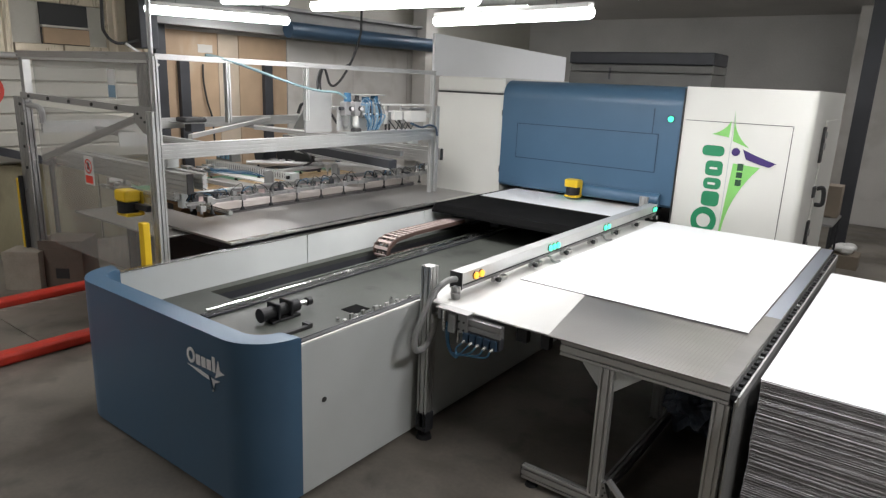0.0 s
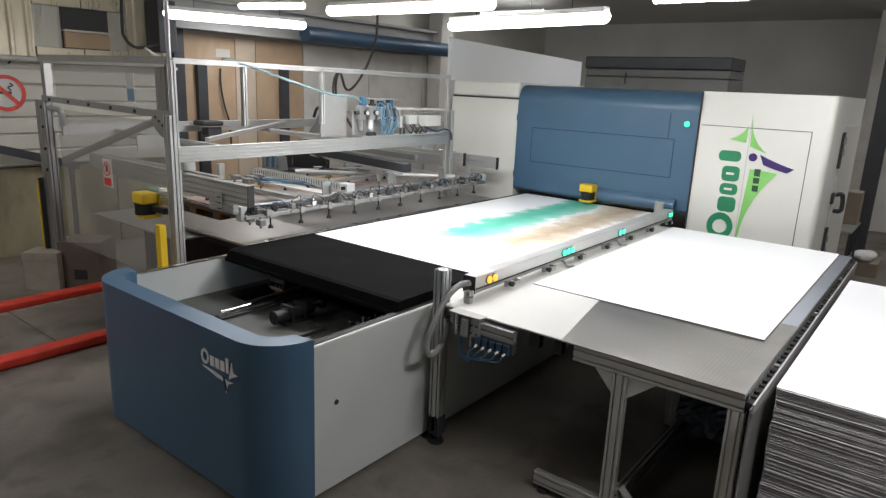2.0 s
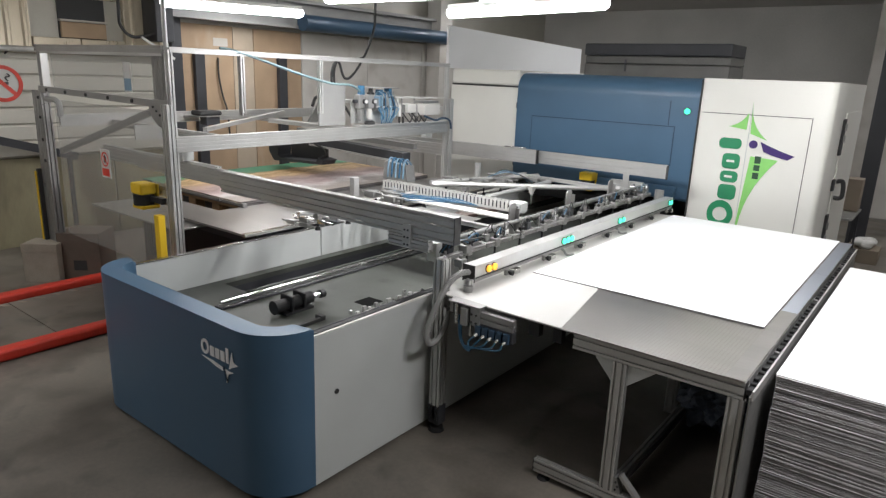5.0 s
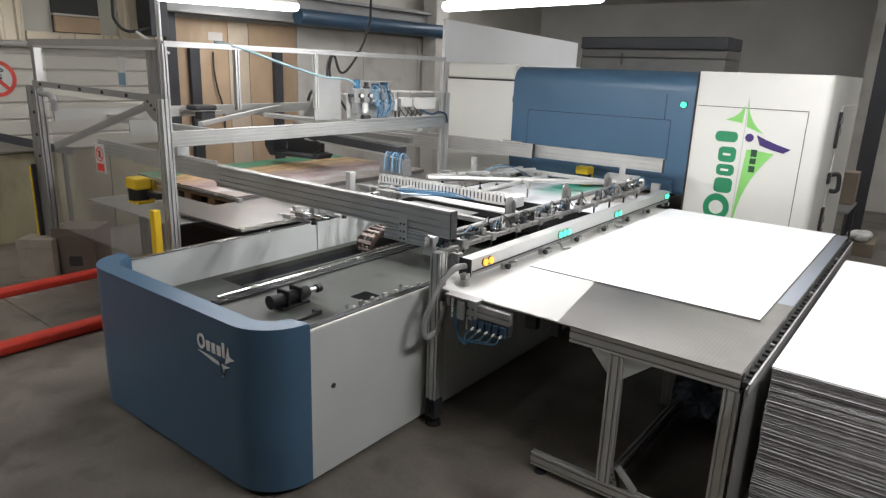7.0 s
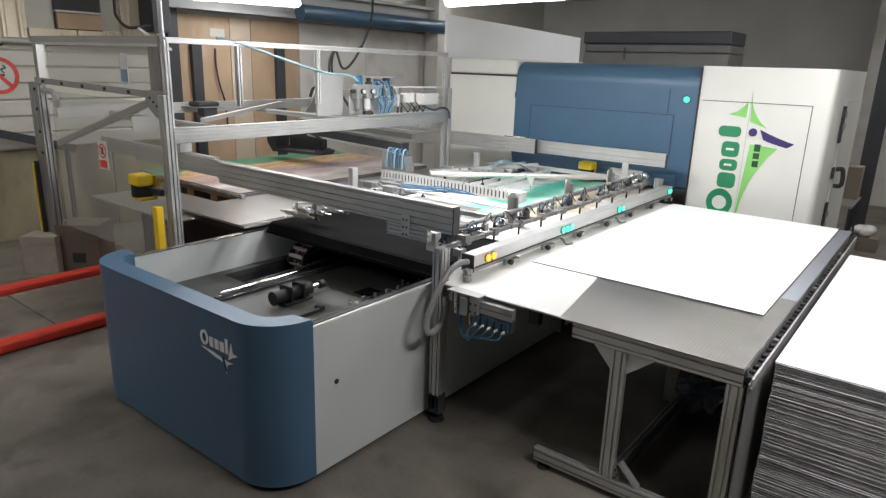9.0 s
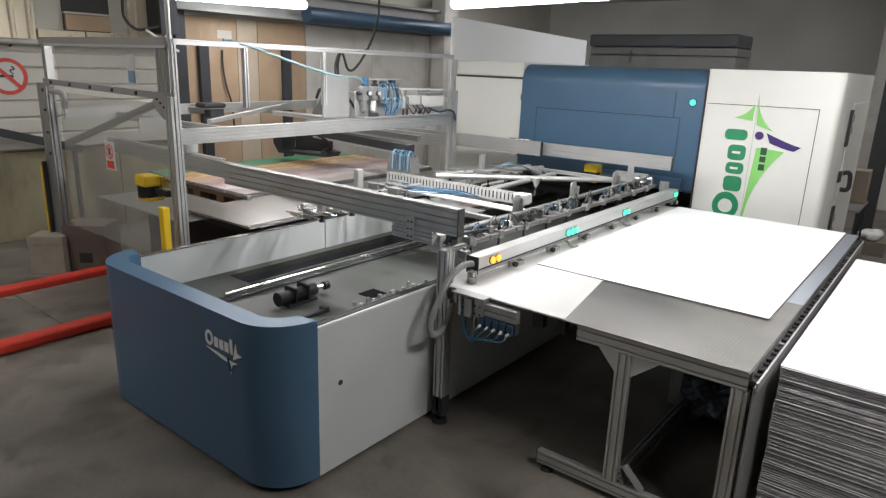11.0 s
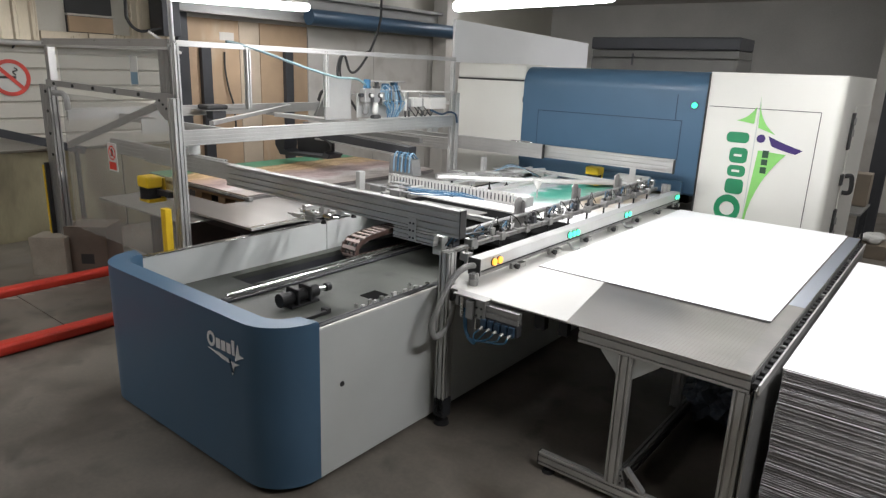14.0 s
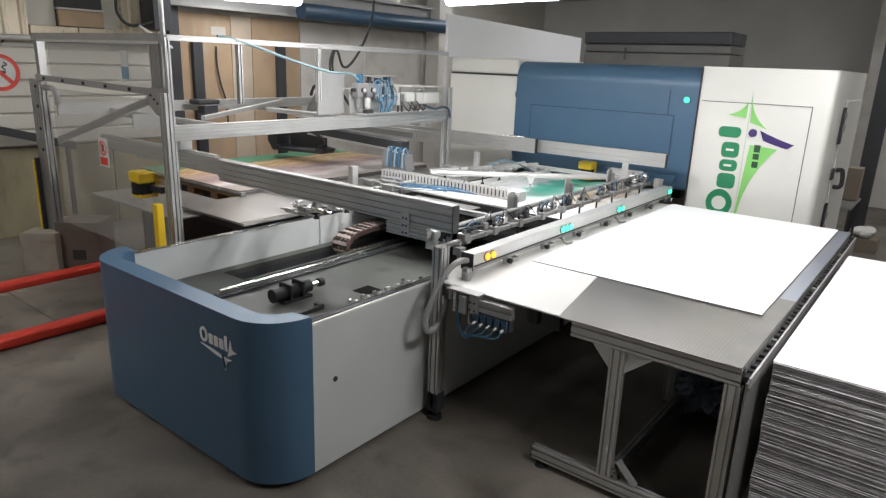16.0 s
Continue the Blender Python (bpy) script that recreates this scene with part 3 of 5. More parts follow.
    for z in (1.80, 1.92, 0.72, 0.86):
        part("hinge", rod(B(), (1.572, 5.90, z), (1.572, 5.90, z + 0.07), 0.014, 10), M["alugrey"], P, "", True)
    part("handle", hose(B(), [(1.557, 6.10, 1.36), (1.62, 6.10, 1.36), (1.63, 6.10, 1.20), (1.557, 6.10, 1.18)], 0.024), M["slot"], P)
    # prints on the cabinet: star and bars in place of the word
    y1, y0 = yb + 0.03, yb + 0.024
    def curve(p, q, bow, n=7):
        """Points from p to q, bowed sideways."""
        p, q = Vector(p), Vector(q)
        side = Vector((-(q - p).y, (q - p).x)) * bow
        return [tuple(p.lerp(q, i / n) + side * 4 * (i / n) * (1 - i / n)) for i in range(n)]

    part("print_star", prism(B(), curve((0.775, 2.07), (0.595, 1.92), 0.12) + curve((0.595, 1.92), (0.77, 1.895), 0) + [(0.77, 1.895)], "y", y0, y1), M["lime"], P)
    part("print_star", prism(B(), curve((0.80, 2.17), (0.985, 1.80), -0.13) + curve((0.985, 1.80), (0.815, 1.86), 0.0) + [(0.815, 1.86)], "y", y0, y1), M["lime"], P)
    part("print_star", prism(B(), curve((0.85, 1.63), (1.115, 1.61), 0) + curve((1.115, 1.61), (0.82, 0.88), -0.08) + [(0.82, 0.88), (0.80, 0.88)], "y", y0, y1), M["lime"], P)
    part("print_line", box(B(), 0.795, 0.803, y0 + 0.004, y1, 0.88, 2.12), M["grey"], P)
    part("print_dot", rod(B(), (0.859, y0, 1.752), (0.859, y1, 1.752), 0.042, 20), M["purple"], P)
    part("print_stroke", prism(B(), curve((0.925, 1.785), (1.262, 1.665), -0.02) + [(1.262, 1.665), (1.20, 1.622)] + curve((1.20, 1.622), (0.93, 1.70), 0.03), "y", y0, y1), M["purple"], P)

    def ring_plate(cx, cz, rx, rz, hx, hz):
        """A flat oval with an oval hole."""
        b = B()
        n = 28
        rows = [[b.verts.new((cx + sx * math.cos(6.2832 * i / n), yy, cz + sz * math.sin(6.2832 * i / n))) for i in range(n)] for sx, sz, yy in ((rx, rz, y0), (hx, hz, y0), (hx, hz, y1), (rx, rz, y1))]
        for u, v in zip(rows, rows[1:] + rows[:1]):
            for i in range(n):
                b.faces.new((u[i], u[(i + 1) % n], v[(i + 1) % n], v[i]))
        return b

    part("print_ring", ring_plate(0.628, 0.985, 0.135, 0.150, 0.075, 0.075), M["green"], P)
    for x0, x1, za, zb in ((0.575, 0.758, 1.15, 1.31), (0.575, 0.755, 1.335, 1.455), (0.575, 0.752, 1.48, 1.64), (0.52, 0.745, 1.69, 1.80)):
        w = 0.045
        b = prism(B(), arc(x0 + w, za + w, w, 180, 270, 4) + arc(x1 - w, za + w, w, 270, 360, 4) + arc(x1 - w, zb - w, w, 0, 90, 4) + arc(x0 + w, zb - w, w, 90, 180, 4), "y", y0, y1)
        plate = part("print_bar", b, M["green"], P)
        if 1.3 < za < 1.6:
            part("print_slot", box(B(), 0.62, 0.70, y0 - 0.001, y0 + 0.002, (za + zb) / 2 - 0.012, (za + zb) / 2 + 0.012), M["white"], plate)
    for za, zb in ((1.40, 1.465), (1.485, 1.545), (1.56, 1.635)):
        part("print_bar", box(B(), 0.895, 0.955, y0 - 0.001, y1, za, zb, 0.002), M["print_dark"], P)
    # small profile stub and scanner bracket in front of the hood
    s = thing("safety_scanner", (-0.87, 5.05, 1.05), "yellow and black laser safety scanner", "scanner", "safety scanners")
    scanner(s, -0.87, 5.03, 1.06, 0)
    return P


def scanner(s, x, y, z, w=0):
    """Yellow head, black curved window, yellow foot; faces -y."""
    b = box(B(), x - 0.085, x + 0.085, y - 0.08, y + 0.06, z + 0.12, z + 0.215, 0.018, 3)
    head = part("head", b, M["yellow"], s)
    part("window", prism(B(), [(x - 0.072, y + 0.04), (x - 0.072, y - 0.03)] + arc(x, y - 0.02, 0.074, 200, 340, 8) + [(x + 0.072, y + 0.04)], "z", z + 0.03, z + 0.12), M["black"], head, "black curved scanner window")
    part("foot", box(B(), x - 0.08, x + 0.085, y - 0.07, y + 0.06, z + 0.0, z + 0.028, 0.006), M["yellow"], s)
    part("back_plate", box(B(), x - 0.08, x + 0.08, y + 0.061, y + 0.085, z + 0.0, z + 0.2, 0.006), M["yellow"], s)


def sides(bm):
    """Second material on the upright faces."""
    bm.normal_update()
    for f in bm.faces:
        f.material_index = 0 if abs(f.normal.z) > 0.5 else 1
    return bm


def print_bed():
    """Built with its front edge at y = 0."""
    b_ = thing("print_bed", (0, 0, 0.95), "black sliding vacuum bed of the printer", "print bed")
    part("slab", prism(B(), [(0.0, 0.955), (0.03, 1.005), (0.06, 1.015), (4.6, 1.015), (4.6, 0.93), (0.0, 0.93)], "x", -1.865, -0.055), M["bed"], b_)
    part("front_lip", box(B(), -1.865, -0.055, -0.012, -0.001, 0.925, 0.952, 0.002), M["bed"], b_)
    part("underframe", box(B(), -1.70, -0.2, 0.25, 4.5, 0.86, 0.93, 0.01), M["slot"], b_)
    for y in (0.5, 2.4, 4.2):
        for x in (-1.345, -0.22):
            part("carriage", box(B(), x - 0.06, x + 0.06, y, y + 0.22, 0.748, 0.86, 0.008), M["dark"], b_)
    sh = thing("printed_sheet", (0, 0, 1.016), "white board sheet half printed green and brown", "board sheet")
    part("sheet", sides(box(B(), -1.80, -0.06, 0.86, 4.45, 1.0165, 1.0225)), [M["print"], M["stackd"]], sh)
    return b_, sh


# ---- loading table ----
def loading_table():
    T = thing("loading_table", (1.0, 2.6, 0), "steel loading table on aluminium profile legs", "table")
    part("tabletop", box(B(), 0.13, 1.946, 0.95, 4.64, 0.982, 0.99, 0.001), M["perf"], T, "brushed steel table plate")
    for x0, x1 in ((0.76, 0.83), (0.92, 0.975)):
        part("bracket", box(B(), x0, x1, 0.97, 1.02, 0.89, 0.981, 0.003), M["black"], T)
    part("inner_strip", box(B(), 0.006, 0.1295, 1.036, 4.64, 0.982, 0.99, 0.001), M["duct"], T, "white strip of the table plate along the printer")
    # bright reflection on the steel top, laid on as a thin white slanted sheet
    part("white_plate", prism(B(), [(0.135, 0.953), (0.975, 0.953), (0.82, 1.77), (0.82, 4.6), (0.135, 4.6)], "z", 0.9905, 0.9925), M["duct"], T, "white reflection on the table plate, laid on as a flat sheet")
    for y0, y1 in ((0.952, 2.184), (2.187, 3.305), (3.308, 4.64)):
        # far segments carry the reflection in their colour, the near one is plain steel
        part("edge_plate", box(B(), 1.852, 1.944, y0, y1, 0.9905, 0.9925), M["plate" if y0 < 1 else "edgesheen"], T)
    part("front_beam", profile(B(), (1.05, 0.985, 0.935), (1.946, 0.985, 0.935), 0.045, 0.09, 1, 2), M["alu"], T)
    part("end_cap", box(B(), 1.947, 1.951, 0.963, 1.007, 0.89, 0.98), M["slot"], T)
    part("rear_beam", profile(B(), (0.3, 4.55, 0.935), (1.94, 4.55, 0.935), 0.045, 0.09, 1, 2), M["alu"], T)
    part("side_beam", profile(B(), (1.915, 1.03, 0.935), (1.915, 4.52, 0.935), 0.045, 0.09, 1, 2), M["alu"], T)
    part("side_beam", profile(B(), (1.30, 1.03, 0.935), (1.30, 4.52, 0.935), 0.045, 0.09, 1, 2), M["alu"], T)
    for x, y in ((1.328, 0.985), (1.915, 0.985), (1.225, 2.33), (1.915, 2.33), (1.328, 4.4), (1.915, 4.4)):
        leg = part("leg", profile(B(), (x, y, 0.0 if y == 2.33 else 0.118), (x, y, 0.888), 0.08, 0.045, 2, 1), M["alu"], T)
        if x > 1.5 or y > 2:
            continue
        part("gusset", prism(B(), [(x - 0.041, 0.888), (x - 0.145, 0.888), (x - 0.145, 0.875), (x - 0.041, 0.76)], "y", y - 0.004, y + 0.004), M["grey"], leg)
        part("gusset", prism(B(), [(x + 0.041, 0.888), (x + 0.185, 0.888), (x + 0.185, 0.878), (x + 0.041, 0.76)], "y", y - 0.004, y + 0.004), M["grey"], leg)
    for y in (0.985, 4.4):
        foot = part("foot_beam", profile(B(), (0.868, y, 0.078), (1.955, y, 0.078), 0.045, 0.085, 1, 2), M["alu"], T)
        part("end_cap", box(B(), 0.863, 0.867, y - 0.022, y + 0.022, 0.036, 0.120), M["slot"], foot)
        for x in (0.93, 1.9):
            b = rod(B(), (x, y, 0.008), (x, y, 0.038), 0.012)
            rod(b, (x, y, 0.0), (x, y, 0.02), 0.04, 16, 0.03)
            part("levelling_foot", b, M["black"], foot)
    part("tie_beam", profile(B(), (1.328, 1.012, 0.078), (1.328, 4.37, 0.078), 0.045, 0.085, 1, 2), M["alugrey"], T)
    part("knee_brace", bar(B(), (1.40, 0.985, 0.235), (1.51, 0.985, 0.125), 0.04, 0.018), M["alu"], T)
    corner = part("corner_bracket", prism(B(), [(1.369, 0.121), (1.369, 0.215), (1.385, 0.215), (1.412, 0.135), (1.412, 0.121)], "y", 0.965, 1.005), M["cast"], T)
    for k in range(3):
        part("bolt", rod(B(), (1.383 + 0.012 * (k % 2), 0.965, 0.14 + 0.024 * k), (1.383 + 0.012 * (k % 2), 0.960, 0.14 + 0.024 * k), 0.006, 8), M["slot"], corner)
    part("side_sheet", box(B(), 1.985, 1.992, 0.88, 4.6, 0.12, 0.955), M["cast"], T, "grey side sheet")
    part("side_post", profile(B(), (1.968, 1.05, 0.0), (1.968, 1.05, 0.93), 0.02, 0.04, 1, 1, 0.006), M["dark"], T)
    part("trim_strip", box(B(), 1.994, 2.004, 0.88, 4.5, 0.935, 0.984, 0.001), M["alu"], T)
    part("stop_rail", box(B(), 1.954, 1.984, 0.955, 4.62, 0.925, 0.955, 0.004), M["black"], T)
    for i in range(22):
        y = 1.02 + i * 0.165
        part("roller", rod(B(), (1.956, y, 0.962), (1.982, y, 0.962), 0.009, 10), M["cast" if i % 7 == 3 else "slot"], T)
        part("roller_block", box(B(), 1.957, 1.981, y + 0.05, y + 0.085, 0.955, 0.972, 0.003), M["black"], T)
    S = thing("board_sheet", (1.08, 3.2, 0.99), "blank white board sheet on the table", "board sheet")
    # dark board-edge colour on the sides also draws the sheet's thin shadow line
    part("sheet", sides(box(B(), 0.318, 1.845, 1.765, 4.64, 0.9935, 1.0)), [M["board"], M["stackd"]], S)
    # valve block under the table's inner corner
    V = thing("valve_block", (0.42, 1.0, 0.78), "grey valve block with pale blue air fittings", "valve")
    part("carrier", profile(B(), (0.43, 0.93, 0.928), (0.69, 0.93, 0.928), 0.045, 0.075, 1, 1), M["alugrey"], V)
    part("manifold", box(B(), 0.43, 0.69, 0.91, 0.96, 0.815, 0.889, 0.006), M["dark"], V)
    for i in range(5):
        x = 0.435 + i * 0.05
        part("solenoid", box(B(), x, x + 0.04, 0.89, 0.91, 0.815, 0.88, 0.005), M["bluedark"], V)
        part("fitting", rod(B(), (x + 0.02, 0.89, 0.83), (x + 0.015, 0.868, 0.818), 0.0075, 10), M["duct"], V)
        part("air_hose", hose(B(), [(x + 0.015, 0.868, 0.818), (x - 0.02, 0.86, 0.775), (0.42 - i * 0.006, 0.87, 0.715 + i * 0.006), (0.35, 0.9, 0.715 + 0.006 * i), (0.30 + 0.004 * i, 0.92, 0.78), (0.285 + 0.006 * i, 0.93, 0.90)], 0.0052, 6), M["tube"], V)


def plastic_wrap():
    """Crumpled film lying under the table."""
    W = thing("plastic_wrap", (1.50, 2.45, 0), "crumpled heap of clear bluish plastic film on the floor", "plastic film")
    m = mat("clear_film", (0.16, 0.19, 0.24), 0.22, 0, 0.3, 9, 60, 0.1)
    b = B()
    k = bmesh.ops.create_icosphere(b, subdivisions=4, radius=1.0)
    for v in k["verts"]:
        c = v.co
        r = 1 + 0.28 * math.sin(7 * c.x + 3 * c.y) * math.cos(6 * c.z - 4 * c.y) + 0.12 * math.sin(19 * c.x - 13 * c.z) * math.cos(17 * c.y)
        v.co = Vector((1.50 + 0.24 * c.x * r, 2.50 + 0.30 * c.y * r, max(0.0, 0.13 + 0.17 * c.z * r)))
    part("film", b, m, W)


def light_beam():
    L_ = thing("sensor_beam", (0.18, 3.0, 0.99), "long aluminium sheet stop beam with lit buttons", "sensor beam")
    part("upper_profile", box(B(), 0.135, 0.228, 1.165, 4.84, 1.058, 1.148, 0.004), M["alu"], L_)
    part("face_groove", box(B(), 0.2285, 0.2295, 1.17, 4.835, 1.060, 1.071), M["slot"], L_)
    part("lower_profile", profile(B(), (0.195, 1.165, 1.046), (0.195, 4.84, 1.046), 0.06, 0.022, 1, 1, 0.006), M["alugrey"], L_)
    part("end_cap", box(B(), 0.133, 0.23, 1.160, 1.1645, 1.034, 1.15, 0.001), M["slot"], L_)
    for y, k in ((1.312, "amber"), (1.378, "amber"), (2.36, "teal"), (2.425, "teal"), (2.49, "teal"), (3.43, "teal"), (3.51, "teal"), (4.72, "teal"), (4.77, "teal")):
        bezel = part("button", rod(B(), (0.226, y, 1.105), (0.234, y, 1.105), 0.029, 18), M["slot"], L_, "lit push button", True)
        part("lens", rod(B(), (0.232, y, 1.105), (0.246, y, 1.105), 0.024, 18), M[k], bezel, "glowing lens", True)
    for i in range(7):
        y = 1.55 + i * 0.52
        block = part("clamp_block", box(B(), 0.222, 0.245, y - 0.028, y + 0.022, 1.008, 1.05, 0.004), M["cast"], L_)
        part("knob", rod(rod(B(), (0.245, y, 1.03), (0.262, y, 1.03), 0.009, 10), (0.258, y, 1.03), (0.28, y, 1.03), 0.019, 14), M["black"], block, "black round knob", True)
        b = box(B(), 0.20, 0.245, y + 0.10, y + 0.16, 0.992, 1.028, 0.003)
        part("stop_finger", b, M["steel"], L_)
    for y in (2.35, 3.38):
        part("sensor_hook", hose(B(), [(0.222, y, 1.04), (0.245, y, 1.035), (0.262, y, 1.012), (0.295, y - 0.02, 1.010), (0.315, y + 0.03, 1.012)], 0.009, 8), M["cast"], L_)
    # holders at the near end
    part("holder", profile(B(), (0.205, 1.13, 0.993), (0.205, 1.13, 1.06), 0.05, 0.05), M["alu"], L_)
    part("clamp", box(B(), 0.235, 0.345, 0.90, 0.96, 0.915, 0.985, 0.006), M["cast"], L_)
    part("clamp", box(B(), 0.335, 0.385, 0.872, 0.945, 0.86, 0.975, 0.006), M["cast"], L_)
    part("clamp", box(B(), 0.39, 0.462, 0.895, 0.955, 0.865, 0.985, 0.006), M["cast"], L_)
    part("pin", rod(B(), (0.40, 0.90, 0.80), (0.40, 0.90, 0.87), 0.008, 8), M["steel"], L_)
    part("clamp_cap", box(B(), 0.228, 0.47, 0.885, 0.965, 0.986, 0.996, 0.003), M["alugrey"], L_)
    part("clamp_rod", rod(B(), (0.30, 0.885, 0.86), (0.30, 0.885, 0.985), 0.012, 10), M["steel"], L_, "", True)
    part("clamp_gap", box(B(), 0.262, 0.272, 0.898, 0.9, 0.92, 0.98), M["slot"], L_)
    for k in range(4):
        part("bolt", rod(B(), (0.405 + 0.035 * (k % 2), 0.895, 0.89 + 0.05 * (k // 2)), (0.405 + 0.035 * (k % 2), 0.888, 0.89 + 0.05 * (k // 2)), 0.007, 8), M["slot"], L_)
    part("swivel", rod(B(), (0.225, 1.10, 0.993), (0.225, 1.10, 1.03), 0.03, 16), M["cast"], L_, "", True)
    part("far_holder", profile(B(), (0.05, 4.9, 0.99), (0.05, 4.9, 1.20), 0.09, 0.045, 2, 1), M["alu"], L_)
    part("far_foot", box(B(), 0.0, 0.20, 4.86, 4.94, 0.985, 0.999, 0.003), M["alu"], L_)
    U = thing("stand_post", (0.10, 0.99, 0), "upright aluminium profile post on a rubber foot", "post")
    part("upright", profile(B(), (0.095, 0.99, 0.09), (0.095, 0.99, 1.21), 0.08, 0.08, 2, 2, 0.01), M["alu"], U)
    part("base", box(B(), 0.05, 0.14, 0.95, 1.03, 0.06, 0.20, 0.006), M["dark"], U)
    b = rod(B(), (0.095, 0.99, 0.01), (0.095, 0.99, 0.07), 0.014)
    rod(b, (0.095, 0.99, 0), (0.095, 0.99, 0.03), 0.055, 18, 0.045)
    part("rubber_foot", b, M["black"], U)
    part("side_arm", box(B(), 0.136, 0.16, 0.96, 1.10, 0.84, 0.90, 0.004), M["alu"], U)
    C = thing("cable_conduit", (0.08, 0.95, 0.6), "grey ribbed flexible cable conduit", "conduit")
    pts = [(0.18, 1.162, 1.10), (0.17, 1.08, 1.103), (0.17, 0.965, 1.065), (0.175, 0.875, 0.988), (0.17, 0.795, 0.868), (0.165, 0.768, 0.783), (0.165, 0.78, 0.725), (0.165, 0.825, 0.706), (0.165, 0.90, 0.725), (0.16, 0.962, 0.79), (0.155, 0.985, 0.872)]
    part("tube", hose(B(), pts, 0.016, 10, 8), M["hose"], C, "", True)
    way = spline(pts, 9)
    b2 = B()
    for a, c in zip(way, way[1:]):
        d = (c - a).normalized() * 0.004
        rod(b2, a - d, a + d, 0.0205, 12)
    part("ribbing", b2, M["hose"], C)


# ---- stack of boards ----
def board_stack():
    S = thing("board_stack", (2.8, 2.8, 0), "tall stack of white corrugated boards with grey edges", "stack of boards")
    for i in range(3):
        part("pallet_runner", box(B(), 2.1 + i * 0.65, 2.22 + i * 0.65, 1.14, 3.6, 0, 0.1, 0.004), M["wood"], S)
    for i in range(8):
        y = 1.15 + i * 0.335
        part("pallet_slat", box(B(), 2.1, 3.55, y, y + 0.1, 0.1, 0.12, 0.003), M["wood"], S)
    n, th = 150, 0.00587
    me = bpy.data.meshes.new("board")
    b = box(B(), -0.75, 0.75, -1.27, 1.27, 0.0004, th - 0.0004)
    for f in b.faces:
        f.material_index = 0 if abs(f.normal.z) > 0.5 else 1
    b.to_mesh(me)
    b.free()
    me.materials.append(M["board"])
    me.materials.append(M["edge"])
    rnd = random.Random(4)
    base = base_of(S)
    for i in range(n):
        ob = new("board", me)
        ob.parent = S
        j = 0.0025 if i < n - 1 else 0
        ob.location = Vector((2.045 + 0.75 + rnd.uniform(-j, j) + 0.003 * math.sin(i * 0.11), 1.125 + 1.27 + rnd.uniform(-j, j), 0.12 + i * th)) - base
        ob.rotation_euler = (0, 0, rnd.uniform(-0.002, 0.002))

# ---- fenced stacking cell ----
def fence():
    F_ = thing("safety_fence", (-3.2, 1.5, 0), "aluminium profile safety fence with clear panels", "fence")
    x, y = -2.45, 0.69
    def post(px, py, z0, z1, w=0.045, d=0.045, n=1):
        part("post", profile(B(), (px, py, z0), (px, py, z1), w, d, max(n, 1), 1), M["alu"], F_)
    post(x, y, 0, 2.44, 0.045, 0.045)
    part("post", profile(B(), (-2.43, 0.635, 0.05), (-2.43, 0.635, 2.02), 0.09, 0.06, 2, 1), M["alu"], F_)
    part("post", profile(B(), (-2.63, 0.72, 1.90), (-2.63, 0.72, 2.41), 0.19, 0.05, 3, 1), M["alugrey"], F_)
    part("post", profile(B(), (-2.56, 0.72, 0.0), (-2.56, 0.72, 1.90), 0.10, 0.05, 2, 1), M["alugrey"], F_)
    post(x, 4.24, 0.0, 2.43, 0.045, 0.045)
    post(x, 4.33, 0.0, 2.05, 0.06, 0.06)
    post(x, 1.35, 1.92, 2.44, 0.045, 0.045)
    post(x, 2.24, 1.92, 2.44, 0.045, 0.045)
    part("top_rail", profile(B(), (x, y, 2.44), (x, 4.27, 2.44), 0.045, 0.045), M["alu"], F_)
    part("top_rail", profile(B(), (x - 0.07, y, 2.44), (-4.91, y, 2.44), 0.045, 0.06), M["alugrey"], F_)
    # bright strip stands in for the lit lower edge of the top rail
    part("panel_edge", box(B(), -4.78, -2.52, 0.664, 0.667, 2.388, 2.408), M["alu"], F_)
    part("post", profile(B(), (-4.85, 0.71, 2.0), (-4.85, 0.71, 2.41), 0.12, 0.05, 2, 1), M["alugrey"], F_)
    # the post's lit side face, put on as a lighter strip
    part("panel_edge", box(B(), -4.788, -4.778, 0.665, 0.735, 2.04, 2.40), M["alu"], F_)
    part("post", profile(B(), (-5.045, 0.735, 0.0), (-5.045, 0.735, 2.02), 0.21, 0.09, 3, 2), M["alugrey"], F_)
    for z in (1.30, 1.52, 1.75, 1.95):
        part("bolt", rod(B(), (-5.0, 0.69, z), (-5.0, 0.680, z), 0.016, 8), M["slot"], F_)
    part("yellow_strip", box(B(), -5.20, -5.162, 0.64, 0.685, 0.40, 1.17), M["yellow"], F_, "yellow warning strip")
    part("seal_strip", box(B(), -5.160, -5.128, 0.645, 0.685, 0.40, 1.20), M["slot"], F_)
    # rail and brace of the near side
    part("mid_rail", bar(B(), (-4.90, 0.672, 2.045), (-2.60, 0.672, 2.015), 0.02, 0.055), M["alugrey"], F_)
    for i in range(5):
        part("bolt", rod(B(), (-4.70 + 0.42 * i, 0.662, 2.04 - 0.005 * i), (-4.70 + 0.42 * i, 0.650, 2.04 - 0.005 * i), 0.016, 8), M["slot"], F_)
    part("brace", bar(B(), (-4.66, 0.72, 1.43), (-2.66, 0.72, 1.985), 0.03, 0.06), M["alugrey"], F_)
    part("gusset", prism(B(), [(-2.46, 2.05), (-2.68, 2.05), (-2.74, 1.98), (-2.70, 1.90), (-2.60, 1.84), (-2.46, 1.82)], "y", 0.652, 0.660), M["alugrey"], F_)
